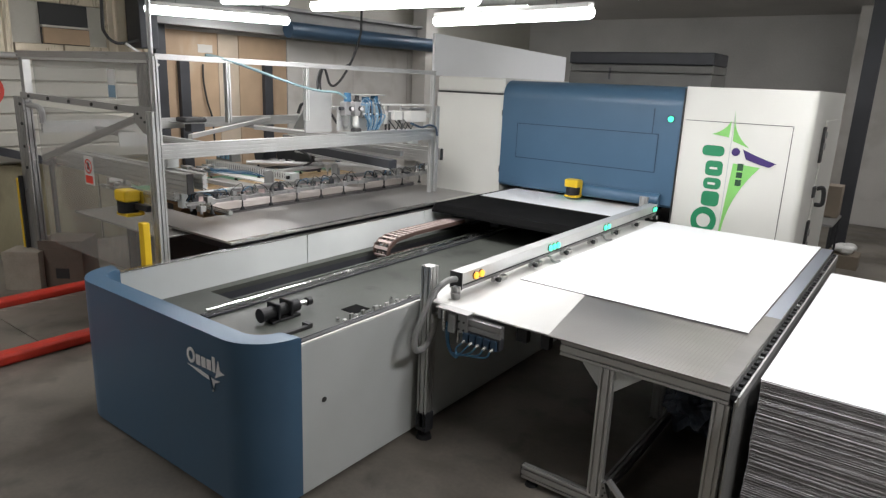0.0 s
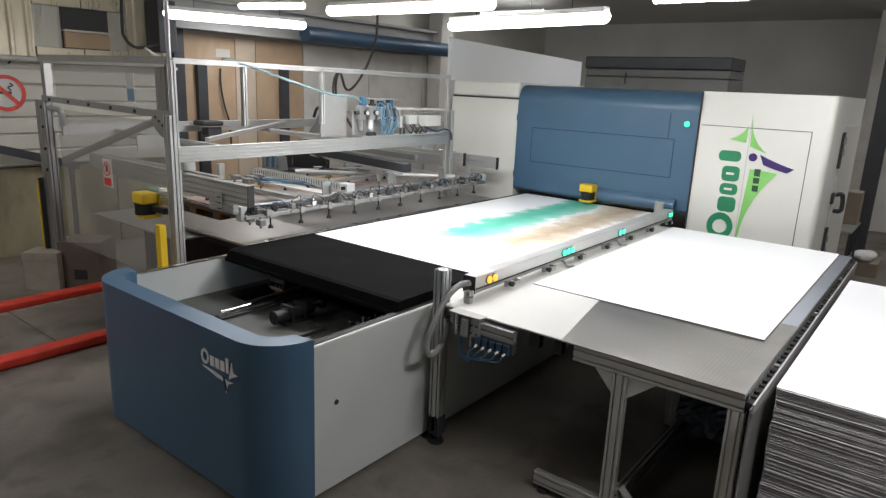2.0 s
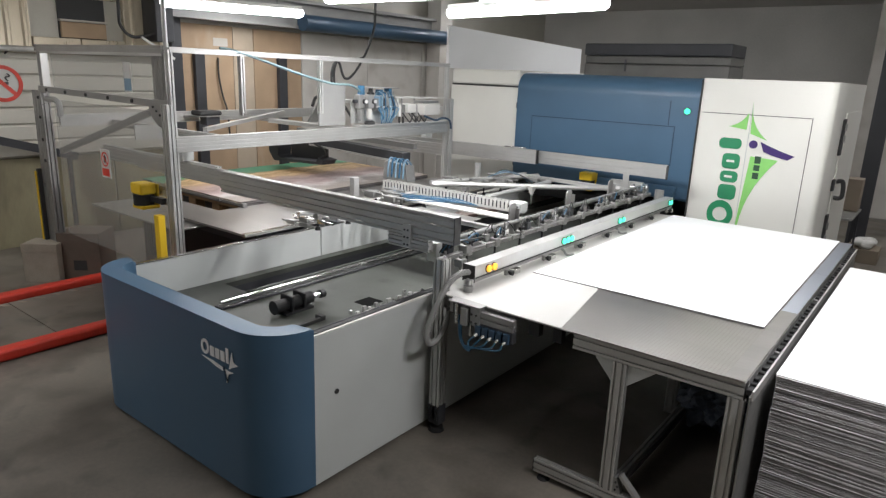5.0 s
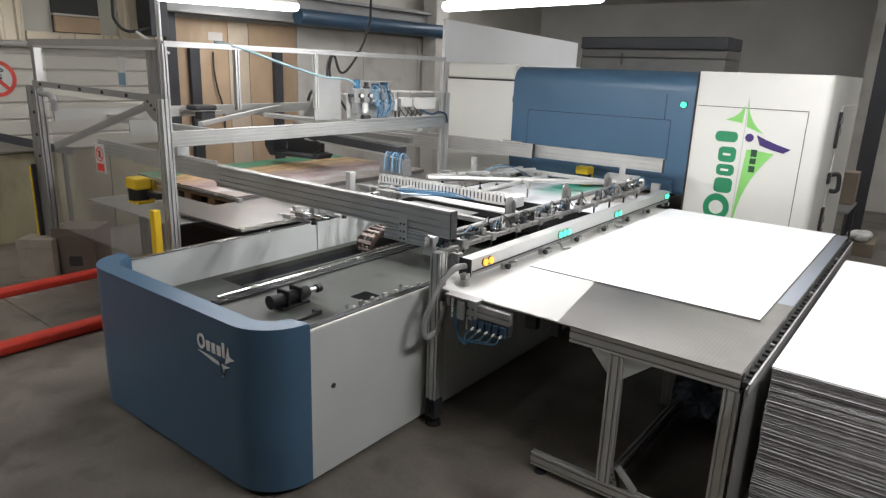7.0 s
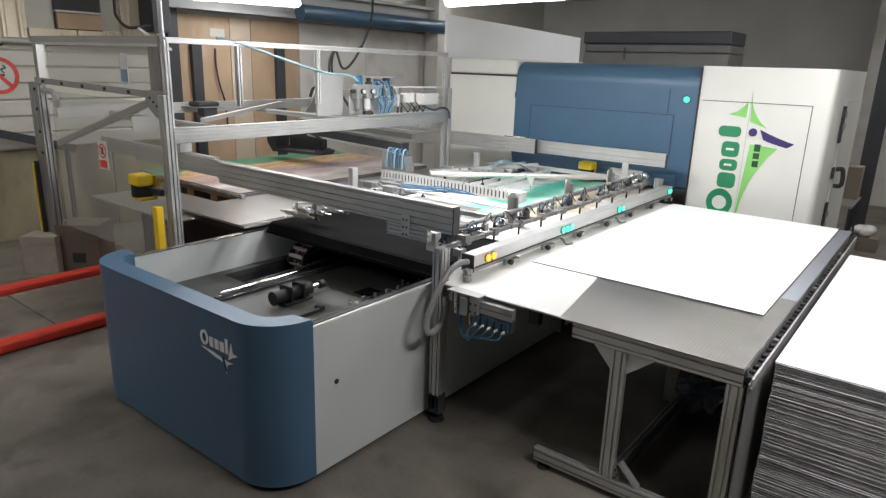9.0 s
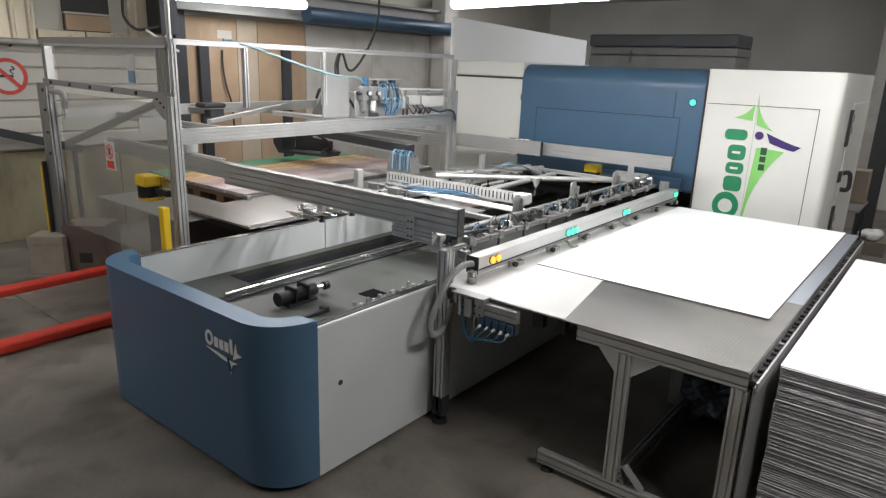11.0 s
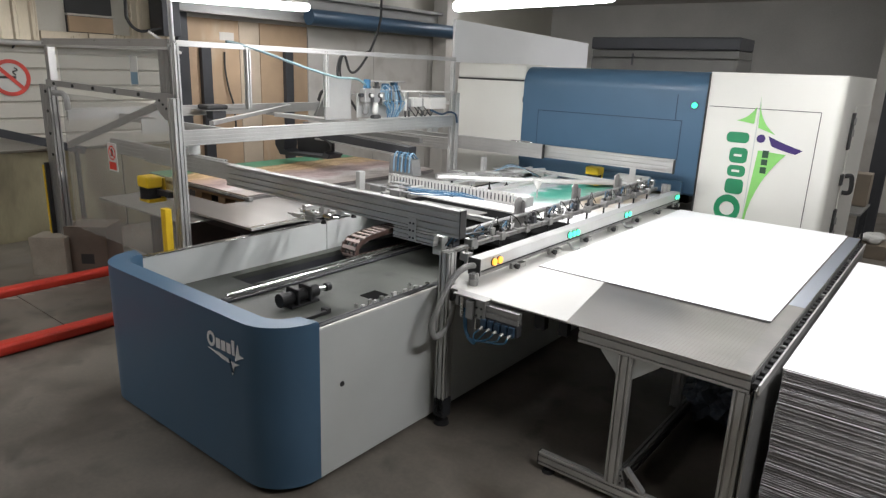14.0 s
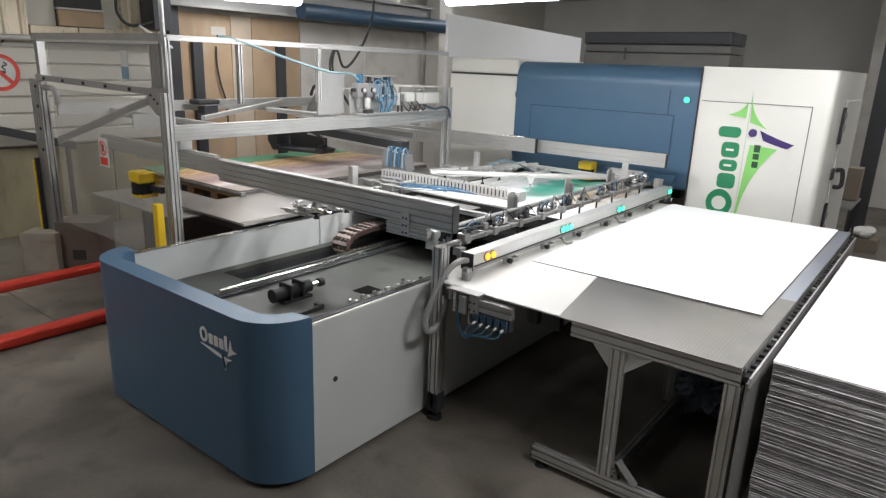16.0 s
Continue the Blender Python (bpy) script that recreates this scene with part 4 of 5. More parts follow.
    for i in range(5):
        part("bolt", rod(B(), (-2.67 + 0.05 * i, 0.652, 1.99 - 0.03 * (i % 3)), (-2.67 + 0.05 * i, 0.645, 1.99 - 0.03 * (i % 3)), 0.010, 8), M["slot"], F_)
    part("clear_panel", box(B(), -4.63, -2.55, 0.688, 0.692, 0.58, 1.95), M["plexi"], F_, "clear plastic panel")
    part("clear_panel", box(B(), -4.60, -2.55, 0.688, 0.692, 2.04, 2.39), M["plexi"], F_, "clear plastic panel")
    F_.children[-1].visible_shadow = F_.children[-2].visible_shadow = False
    part("door_handle", hose(B(), [(-4.72, 0.66, 1.95), (-4.48, 0.64, 1.95), (-4.40, 0.64, 1.91), (-4.40, 0.64, 1.80)], 0.028), M["hose"], F_)
    # main cross beam over the plate
    part("cross_beam", profile(B(), (-2.42, 0.68, 1.705), (-2.42, 4.22, 1.715), 0.045, 0.125, 1, 4), M["alu"], F_)
    part("cross_beam", profile(B(), (-4.65, 4.28, 1.93), (-2.48, 4.28, 1.93), 0.045, 0.045), M["alu"], F_)
    part("rear_beam", profile(B(), (-4.70, 0.75, 1.735), (-4.70, 4.3, 1.755), 0.045, 0.12, 1, 3), M["alu"], F_)
    part("post", profile(B(), (-4.70, 4.3, 0), (-4.70, 4.3, 1.80), 0.09, 0.09, 2, 2), M["alu"], F_)
    part("tie_bar", bar(B(), (-3.05, 1.35, 1.75), (-4.66, 3.55, 1.77), 0.04, 0.04), M["alu"], F_)
    part("tie_bar", profile(B(), (-3.72, 2.6, 1.75), (-2.46, 2.6, 1.75), 0.045, 0.045), M["alu"], F_)
    part("tie_bar", profile(B(), (-4.66, 1.28, 1.70), (-2.46, 1.28, 1.70), 0.045, 0.07), M["alu"], F_)
    part("tie_bar", profile(B(), (-4.66, 3.1, 1.70), (-2.46, 3.1, 1.70), 0.045, 0.045), M["alugrey"], F_)
    part("hanger_plate", prism(B(), [(0.80, 1.66), (1.25, 1.66), (1.02, 1.79), (0.80, 1.79)], "x", -3.30, -3.288), M["alu"], F_)
    part("ceiling_tie", rod(B(), (-2.5, 0.70, 2.44), (-2.5, 0.70, 4.0), 0.018, 12), M["alu"], F_, "", True)
    # a window's reflection in the clear panel, built as a small coloured plate
    refl = thing("panel_label", (-3.11, 0.684, 2.1), "window reflection on the clear panel, drawn as a white and pale blue plate", "label")
    part("plate", box(B(), -3.17, -3.05, 0.682, 0.686, 2.09, 2.33), M["duct"], refl)
    part("band", box(B(), -3.167, -3.053, 0.680, 0.6815, 2.10, 2.20), M["paleblue"], refl)
    # sign on the near panel
    s = thing("warning_sign", (-3.64, 0.68, 1.35), "small white and red do not touch sign", "sign")
    part("plate", box(B(), -3.72, -3.56, 0.676, 0.684, 1.29, 1.55), M["duct"], s)
    b = B()
    o = arc(-3.64, 1.46, 0.068, 0, 360, 24)[:-1]
    i = arc(-3.64, 1.46, 0.054, 0, 360, 24)[:-1]
    vo, vi = [b.verts.new((p[0], 0.674, p[1])) for p in o], [b.verts.new((p[0], 0.674, p[1])) for p in i]
    for k in range(24):
        b.faces.new((vo[k], vo[(k + 1) % 24], vi[(k + 1) % 24], vi[k]))
    part("ring", b, M["red"], s)
    part("slash", bar(B(), (-3.685, 0.6735, 1.505), (-3.595, 0.6735, 1.415), 0.002, 0.014), M["red"], s)
    part("pictogram", prism(B(), [(-3.665, 1.43), (-3.66, 1.48), (-3.64, 1.505), (-3.62, 1.48), (-3.615, 1.43)], "y", 0.6742, 0.6752), M["slot"], s)
    part("text_bar", box(B(), -3.705, -3.575, 0.673, 0.6755, 1.305, 1.375), M["red"], s)
    sc = thing("safety_scanner", (-2.72, 0.55, 1.14), "yellow and black laser safety scanner on the fence", "scanner", "safety scanners")
    scanner(sc, -2.74, 0.56, 1.16)
    part("arm", box(B(), -2.66, -2.47, 0.56, 0.60, 1.22, 1.27, 0.004), M["black"], sc)
    yp = thing("yellow_post", (-2.60, 0.52, 0), "yellow steel guard post", "post")
    part("tube", box(B(), -2.475, -2.405, 0.48, 0.54, 0.0, 1.15, 0.006), M["yellow"], yp)
    part("base", box(B(), -2.51, -2.37, 0.445, 0.575, 0.0, 0.012, 0.002), M["yellow"], yp)


def cell():
    T = thing("stacking_table", (-3.0, 2.7, 0), "flat steel receiving table beside the printer", "table")
    part("tabletop", box(B(), -2.92, -1.94, 0.965, 4.62, 0.975, 0.995, 0.002), M["plate"], T)
    part("end_plate", box(B(), -4.15, -2.60, 0.74, 1.46, 0.945, 0.958, 0.002), M["plate"], T)
    part("seam_strip", box(B(), -2.0, -1.945, 0.97, 4.6, 0.9955, 0.997), M["steel"], T)
    for x, y in ((-2.1, 1.2), (-3.9, 1.2), (-2.1, 4.4), (-3.9, 4.4)):
        part("leg", profile(B(), (x, y, 0), (x, y, 0.94), 0.08, 0.08, 2, 2), M["dark"], T)
    part("apron", box(B(), -3.95, -2.06, 1.16, 1.2, 0.84, 0.94), M["dark"], T)
    part("apron", box(B(), -2.1, -2.06, 1.2, 4.4, 0.84, 0.94), M["dark"], T)
    K = thing("printed_stack", (-3.9, 3.0, 0), "pile of sheets printed with green and yellow grass", "stack of boards")
    # black block added to give the shaded empty space below the pallet
    part("lift_table", box(B(), -4.85, -3.05, 1.6, 4.5, 0.0, 0.78, 0.01), M["black"], K, "black block standing in for the dark space under the pile")
    for i in range(8):
        part("board", box(B(), -4.9 + 0.006 * (i % 3), -2.98 - 0.008 * (i % 4), 1.66 + 0.005 * (i % 5), 4.6, 0.976 + i * 0.006, 0.976 + i * 0.006 + 0.0055), M["stackc" if i % 2 else "stackd"], K)
    part("top_sheet", box(B(), -4.9, -2.98, 1.655, 4.6, 1.0245, 1.03), M["print2"], K, "printed top sheet")
    for i in range(5):
        part("pallet_block", box(B(), -4.85 + 0.44 * i, -4.72 + 0.44 * i, 1.68, 1.80, 0.78, 0.94, 0.006), M["wood"], K)
    for i in range(5):
        part("pallet_slat", box(B(), -4.88, -2.99, 1.67 + 0.6 * i, 1.79 + 0.6 * i, 0.945, 0.972, 0.004), M["wood"], K)
    G_ = thing("stop_bar", (-3.5, 1.62, 1.03), "bright aluminium stop bar along the printed pile", "bar")
    part("profile", profile(B(), (-4.6, 1.63, 1.02), (-2.86, 1.615, 1.02), 0.03, 0.03, 1, 1, 0.006), M["steel"], G_)
    part("end_shoe", box(B(), -2.90, -2.85, 1.59, 1.64, 0.996, 1.038, 0.006), M["cast"], G_)
    part("post", rod(B(), (-4.55, 1.63, 0.0), (-4.55, 1.63, 1.005), 0.02), M["dark"], G_)
    part("foot", box(B(), -2.92, -2.86, 1.60, 1.63, 0.996, 1.006), M["dark"], G_)
    R = thing("floor_rail", (-4.55, 1.0, 0), "red painted steel floor rail", "rail", "red floor rails")
    part("rail", box(B(), -4.62, -4.48, -3.0, 4.0, 0.0, 0.10, 0.034, 4), M["red"], R)
    R2 = thing("floor_rail", (-3.15, 1.0, 0), "red painted steel floor rail", "rail", "red floor rails")
    part("rail", box(B(), -3.22, -3.08, -3.0, 4.0, 0.0, 0.10, 0.034, 4), M["red"], R2)
    W = thing("floor_track", (-3.67, 1.0, 0), "worn wooden track boards between red rails", "track")
    for i in range(7):
        part("board", box(B(), -4.47, -3.23, -3.0 + i, -2.006 + i, 0.0, 0.024 + 0.002 * (i % 2), 0.004), M["floor"], W)
    for i in range(26):
        y_ = -2.2 + 0.16 * i
        part("hazard_mark", prism(B(), [(-4.44, y_), (-4.44, y_ + 0.05), (-4.36, y_ + 0.10), (-4.36, y_ + 0.05)], "z", 0.0265, 0.0285), M["palebox"], W, "worn pale hazard mark")
    def carton(cx, cy, z, w, d, h, key, label, hole=False):
        X = thing("cardboard_box", (cx, cy, z), label, "box", "boxes by the fence")
        turn = Matrix.Translation((cx, cy, z)) @ Matrix.Rotation(radians(42), 4, "Z")
        for nm, (x0, x1, y0, y1, z0, z1), k in (("carton", (-w / 2, w / 2, -d / 2, d / 2, 0, h), key), ("flap", (-w / 2 - 0.004, w / 2 + 0.004, -d / 2 - 0.004, -d / 2, h - 0.09, h + 0.004), key), ("hand_hole", (-0.07, 0.07, -d / 2 - 0.002, -d / 2 + 0.02, h * 0.2, h * 0.42), "slot")):
            if nm == "hand_hole" and not hole:
                continue
            b = box(B(), x0, x1, y0, y1, z0, z1, 0.004)
            bmesh.ops.transform(b, matrix=turn, verts=b.verts)
            part(nm, b, M[key if nm != "hand_hole" else k], X)

    carton(-5.08, 0.62, 0.0, 0.36, 0.30, 0.42, "palebox", "pale scuffed carton standing on the floor")
    carton(-4.92, 0.98, 0.0, 0.44, 0.40, 0.52, "darkbox", "dark brown carton with a hand hole on the floor", True)
    carton(-5.16, 0.80, 0.43, 0.18, 0.14, 0.09, "palebox", "small pale carton lying on a larger one")
    # air preparation set on the cross beam
    A = thing("air_unit", (-2.45, 3.4, 1.78), "air preparation unit with blue regulators", "air regulator")
    part("back_plate", box(B(), -2.62, -2.60, 2.36, 2.72, 1.78, 2.20, 0.003), M["hose"], A)
    part("mount_plate", box(B(), -2.53, -2.515, 2.72, 3.36, 1.80, 2.05, 0.003), M["alu"], A)
    part("cover_plate", box(B(), -2.53, -2.40, 2.86, 3.34, 2.165, 2.175, 0.003), M["hose"], A)
    for y_ in (2.88, 3.32):
        part("stay", rod(B(), (-2.52, y_, 2.03), (-2.52, y_, 2.165), 0.008, 8), M["cast"], A)
    # two regulators with knobs, bowls and gauges
    for i, yy in enumerate((2.785, 2.925)):
        reg = part("regulator", box(B(), -2.505, -2.42, yy - 0.042, yy + 0.042, 1.955, 2.10, 0.010), M["alugrey"], A)
        part("bowl", rod(rod(B(), (-2.455, yy, 1.85), (-2.455, yy, 1.955), 0.032, 14), (-2.455, yy, 1.825), (-2.455, yy, 1.85), 0.012, 10, 0.03), M[("cast", "duct")[i]], reg, "", True)
        part("knob", rod(rod(B(), (-2.455, yy + 0.02, 2.10), (-2.455, yy + 0.02, 2.17 + 0.02 * (1 - i)), 0.036 - 0.012 * i, 14), (-2.455, yy + 0.02, 2.10), (-2.455, yy + 0.02, 2.12), 0.04, 14), M[("tube", "slot")[i]], reg, "", True)
        part("gauge", rod(B(), (-2.42, yy + 0.03, 2.03), (-2.385, yy + 0.03, 2.03), 0.020, 16), M["duct"], reg, "white dial gauge", True)
        part("gauge_rim", rod(B(), (-2.42, yy + 0.03, 2.03), (-2.395, yy + 0.03, 2.03), 0.025, 16), M["slot"], reg)
        part("coupling", rod(B(), (-2.455, yy - 0.09, 2.03), (-2.455, yy - 0.04, 2.03), 0.02, 12), M["dark"], reg, "", True)
    # valve island with upright blue hoses
    for i in range(6):
        yy = 3.02 + i * 0.05
        valve = part("valve", box(B(), -2.505, -2.425, yy - 0.021, yy + 0.021, 1.93, 2.06 + 0.02 * (i % 2), 0.005), M[("cast", "paleblue", "dark")[i % 3]], A)
        part("plug", rod(B(), (-2.425, yy, 1.97), (-2.395, yy, 1.97), 0.012, 8), M[("duct", "steel")[i % 2]], valve)
        part("air_hose", hose(B(), [(-2.40, yy, 1.97), (-2.365, yy + 0.012 * (i - 3), 1.95), (-2.37, yy - 0.01 * (i - 2), 1.88), (-2.40, yy + 0.02 * (2 - i), 1.80)], 0.008, 8, 6), M[("tube", "paleblue")[i % 2]], A, "", True)
        part("air_hose", hose(B(), [(-2.46, yy, 2.07), (-2.44, yy + 0.02, 2.13), (-2.40, yy + 0.05 - 0.015 * i, 2.10), (-2.38, yy + 0.03, 1.98), (-2.39, yy + 0.01, 1.84)], 0.006, 8, 6), M[("paleblue", "tube", "cast")[i % 3]], A, "", True)
    part("solenoid", box(B(), -2.50, -2.43, 3.06, 3.11, 2.09, 2.15, 0.005), M["tube"], A)
    part("solenoid", box(B(), -2.50, -2.43, 3.20, 3.25, 2.09, 2.17, 0.005), M["tube"], A)
    part("silencer", rod(B(), (-2.43, 2.86, 1.80), (-2.43, 2.96, 1.80), 0.03, 14), M["slot"], A, "", True)
    # small ejectors and boxes to the far end
    for i, yy in enumerate((3.38, 3.44, 3.66)):
        part("ejector", rod(box(B(), -2.49, -2.42, yy - 0.022, yy + 0.022, 1.86, 1.99, 0.006), (-2.455, yy, 1.99), (-2.455, yy, 2.08), 0.011, 8), M[("duct", "cast", "hose")[i]], A)
        part("pin", rod(B(), (-2.43, yy, 1.79), (-2.43, yy, 1.86), 0.012, 8), M["slot"], A)
    part("junction_box", box(B(), -2.50, -2.40, 3.49, 3.63, 1.90, 2.0, 0.008), M["duct"], A)
    part("box", box(B(), -2.50, -2.38, 3.76, 4.05, 1.87, 2.0, 0.010), M["duct"], A, "white terminal box")
    part("box_lid", box(B(), -2.52, -2.40, 3.75, 4.04, 2.002, 2.03, 0.004), M["cast"], A)
    for yy in (3.42, 3.52, 3.58, 3.68):
        part("air_hose", hose(B(), [(-2.42, yy, 1.90), (-2.37, yy + 0.04, 1.82), (-2.39, yy + 0.10, 1.80), (-2.41, yy + 0.16, 1.86)], 0.007, 6, 5), M["slot"], A)
    part("cable", hose(B(), [(-2.40, 3.78, 1.86), (-2.37, 3.95, 1.81), (-2.38, 4.1, 1.83), (-2.37, 4.22, 1.80), (-2.38, 4.27, 1.70)], 0.012, 8, 6), M["navy"], A, "", True)
    part("thin_rail", bar(B(), (-2.45, 3.30, 2.07), (-2.45, 4.26, 2.06), 0.02, 0.02), M["duct"], A)
    part("tray", box(B(), -2.50, -2.38, 2.72, 4.2, 1.776, 1.79), M["alu"], A)
    H_ = thing("air_hose", (-2.45, 1.7, 2.46), "pale blue-green air hose over the fence", "hose")
    part("hose", hose(B(), [(-2.45, 1.15, 2.475), (-2.44, 1.25, 2.465), (-2.43, 1.53, 2.40), (-2.42, 1.91, 2.30), (-2.42, 2.33, 2.21), (-2.43, 2.64, 2.19), (-2.45, 2.8, 2.12)], 0.012), mat("pale_hose", (0.20, 0.30, 0.31), 0.5), H_, "", True)
    C_ = thing("power_cable", (-3.0, 4.0, 2.2), "black power cable hanging from above", "cable")
    part("cable", hose(B(), [(-3.0, 3.58, 4.0), (-3.0, 3.57, 3.03), (-3.0, 3.54, 2.78), (-3.0, 3.39, 2.49), (-3.0, 3.2, 2.28), (-3.0, 3.08, 2.26), (-3.0, 3.0, 2.42), (-3.0, 2.92, 2.38), (-3.0, 2.9, 2.2), (-2.95, 3.0, 2.0), (-2.9, 3.13, 1.79)], 0.014), M["slot"], C_, "", True)
    part("cable", hose(B(), [(-3.0, 3.39, 2.49), (-3.0, 3.2, 2.44), (-3.0, 3.0, 2.45), (-3.0, 2.93, 2.3), (-2.98, 2.93, 2.15)], 0.012), M["slot"], C_, "", True)
    # rear arm in the cell
    E_ = thing("rear_carriage", (-4.5, 3.0, 1.5), "grey linear drive beam with a black guard", "linear drive")
    part("beam", bar(B(), (-4.0, 3.5, 1.46), (-2.42, 3.5, 1.40), 0.14, 0.10), M["dark"], E_)
    part("beam_edge", bar(B(), (-4.0, 3.42, 1.405), (-2.40, 3.42, 1.345), 0.02, 0.02), M["alu"], E_)
    part("side_beam", bar(B(), (-4.6, 3.75, 1.53), (-2.5, 3.75, 1.50), 0.06, 0.06), M["cast"], E_)
    part("guard", prism(B(), [(-4.80, 1.36), (-4.80, 1.25), (-4.70, 1.13), (-3.75, 1.17), (-3.70, 1.23), (-3.82, 1.245), (-3.85, 1.20), (-4.55, 1.175), (-4.62, 1.21), (-4.60, 1.36)], "y", 3.40, 3.62), M["dark"], E_, "black cable guard")
    part("guard_back", box(B(), -4.62, -3.9, 3.63, 3.66, 1.16, 1.44, 0.004), M["slot"], E_)
    part("cable", hose(B(), [(-3.85, 3.45, 1.24), (-3.7, 3.42, 1.30), (-3.72, 3.4, 1.38), (-3.9, 3.42, 1.42)], 0.014), M["slot"], E_, "", True)
    part("motor", box(B(), -4.62, -4.40, 2.16, 2.44, 1.765, 1.82, 0.02), M["slot"], E_)
    part("gearbox", box(B(), -4.5, -4.36, 2.2, 2.38, 1.66, 1.755, 0.01), M["dark"], E_)
    part("bracket", box(B(), -4.66, -4.34, 2.1, 2.45, 1.757, 1.763, 0.002), M["cast"], E_)
    part("loop", hose(B(), [(-4.6, 4.0, 1.84), (-4.55, 4.02, 1.96), (-4.5, 4.12, 1.98), (-4.5, 4.18, 1.90), (-4.55, 4.15, 1.82)], 0.022), M["slot"], E_, "", True)
    part("gusset", prism(B(), [(3.95, 1.62), (4.25, 1.62), (4.25, 1.90), (4.15, 1.90)], "x", -4.66, -4.64), M["cast"], E_)


def fixed_slides():
    for y, name in ((1.15, "near"), (4.70, "far")):
        R = thing("slide_rail", (-3.5, y, 1.3), "fixed aluminium slide rail inside the fence", "rail", "fixed slides")
        part("profile", profile(B(), (-4.75, y + (0.05 if y < 2 else -0.12), 1.39), (-2.62, y + (0.05 if y < 2 else -0.12), 1.39), 0.05, 0.15, 1, 4), M["alu"], R)
        part("hanger", box(B(), -3.2, -3.1, y - 0.02, y + 0.10, 1.465, 1.68, 0.004), M["grey"], R)


def mid_slide():
    """Built with its end at x = 0."""
    S = thing("mid_slide", (0, 0, 1.4), "middle telescopic rail of the gripper", "rail")
    part("far_profile", profile(B(), (-2.6, 4.655, 1.425), (0, 4.655, 1.425), 0.05, 0.165, 1, 4), M["alu"], S)
    part("near_profile", profile(B(), (-2.6, 1.16, 1.38), (-0.6, 1.16, 1.38), 0.03, 0.15, 1, 4), M["alu"], S)
    part("end_cap", box(B(), 0.0005, 0.006, 4.63, 4.68, 1.342, 1.508), M["slot"], S)
    part("stop_screw", rod(B(), (-0.45, 4.65, 1.51), (-0.15, 4.65, 1.515), 0.012, 8), M["steel"], S)
    return S


def gripper():
    """Built with the far rail's end at x = 0."""
    G = thing("gripper_frame", (0, 0, 1.3), "telescopic gripper frame with vacuum cups and air hoses", "gripper")
    # rails
    part("near_rail", profile(B(), (-2.62, 1.10, 1.37), (-0.08, 1.10, 1.37), 0.06, 0.18, 1, 4), M["alu"], G)
    part("end_cap", box(B(), -0.0795, -0.072, 1.068, 1.132, 1.28, 1.46), M["slot"], G)
    part("far_rail", profile(B(), (-2.62, 4.75, 1.42), (-0.04, 4.75, 1.42), 0.05, 0.145, 1, 3), M["alu"], G)
    part("end_cap", box(B(), -0.0395, -0.033, 4.723, 4.777, 1.34, 1.487), M["slot"], G)
    for y in (1.09, 4.74):
        part("bracket", profile(B(), (-0.64, y, 1.235), (-0.28, y, 1.235), 0.055, 0.085, 1, 3, 0.007), M["alu"], G)
        part("joint_plate", box(B(), -0.50, -0.43, y - 0.036, y - 0.0295, 1.20, 1.36, 0.002), M["alu"], G)
        part("bracket", box(B(), -0.34, -0.26, y + 0.036, y + 0.10, 1.12, 1.25, 0.005), M["grey"], G)
    for i in range(6):
        part("bolt", rod(B(), (-0.48 + 0.03 * (i % 2), 1.056, 1.22 + 0.05 * (i // 2)), (-0.48 + 0.03 * (i % 2), 1.048, 1.22 + 0.05 * (i // 2)), 0.007, 8), M["dark"], G)
    part("shoe", box(B(), -0.30, -0.22, 1.2, 1.27, 1.16, 1.24, 0.006), M["dark"], G)
    rnd = random.Random(21)
    for i in range(9):
        x, y, z = rnd.uniform(-1.95, -1.55), rnd.uniform(1.22, 1.48), rnd.uniform(1.09, 1.17)
        b = box(B(), x - 0.05, x + 0.05, y - 0.02, y + 0.02, z - 0.018, z + 0.018, 0.004)
        rod(b, (x - 0.12, y, z), (x + 0.12, y, z), 0.009, 8)
        part("pneumatic_cylinder", b, M[("alu", "cast", "steel")[i % 3]], G)
    # front suction bars
    part("round_bar", rod(B(), (-0.29, 1.25, 1.24), (-0.29, 4.70, 1.24), 0.017, 14), M["alugrey"], G, "", True)
    part("round_bar", rod(B(), (-0.345, 1.25, 1.205), (-0.345, 4.70, 1.205), 0.013, 14), M["alugrey"], G, "", True)
    part("cup_bar", profile(B(), (-0.19, 1.12, 1.165), (-0.19, 4.72, 1.165), 0.03, 0.03, 1, 1, 0.008), M["alugrey"], G)
    part("rear_bar", profile(B(), (-1.75, 1.2, 1.20), (-1.75, 4.72, 1.20), 0.04, 0.04, 1, 1, 0.008), M["alu"], G)
    for x in (-0.19, -1.72):
        for i in range(10):
            y = 1.38 + i * 0.345
            holder = part("cup_holder", box(B(), x - 0.03, x + 0.03, y - 0.025, y + 0.025, 1.14, 1.20, 0.005), M["alugrey"], G)
            b = rod(B(), (x, y, 1.075), (x, y, 1.225), 0.008, 10)
            rod(b, (x, y, 1.20), (x, y, 1.222), 0.013, 10)
            rod(b, (x, y, 1.046), (x, y, 1.075), 0.026, 14, 0.014)
            part("vacuum_cup", b, M["black"], holder, "black vacuum cup")
    rnd = random.Random(7)
    for i in range(10):
        y = 1.38 + i * 0.345
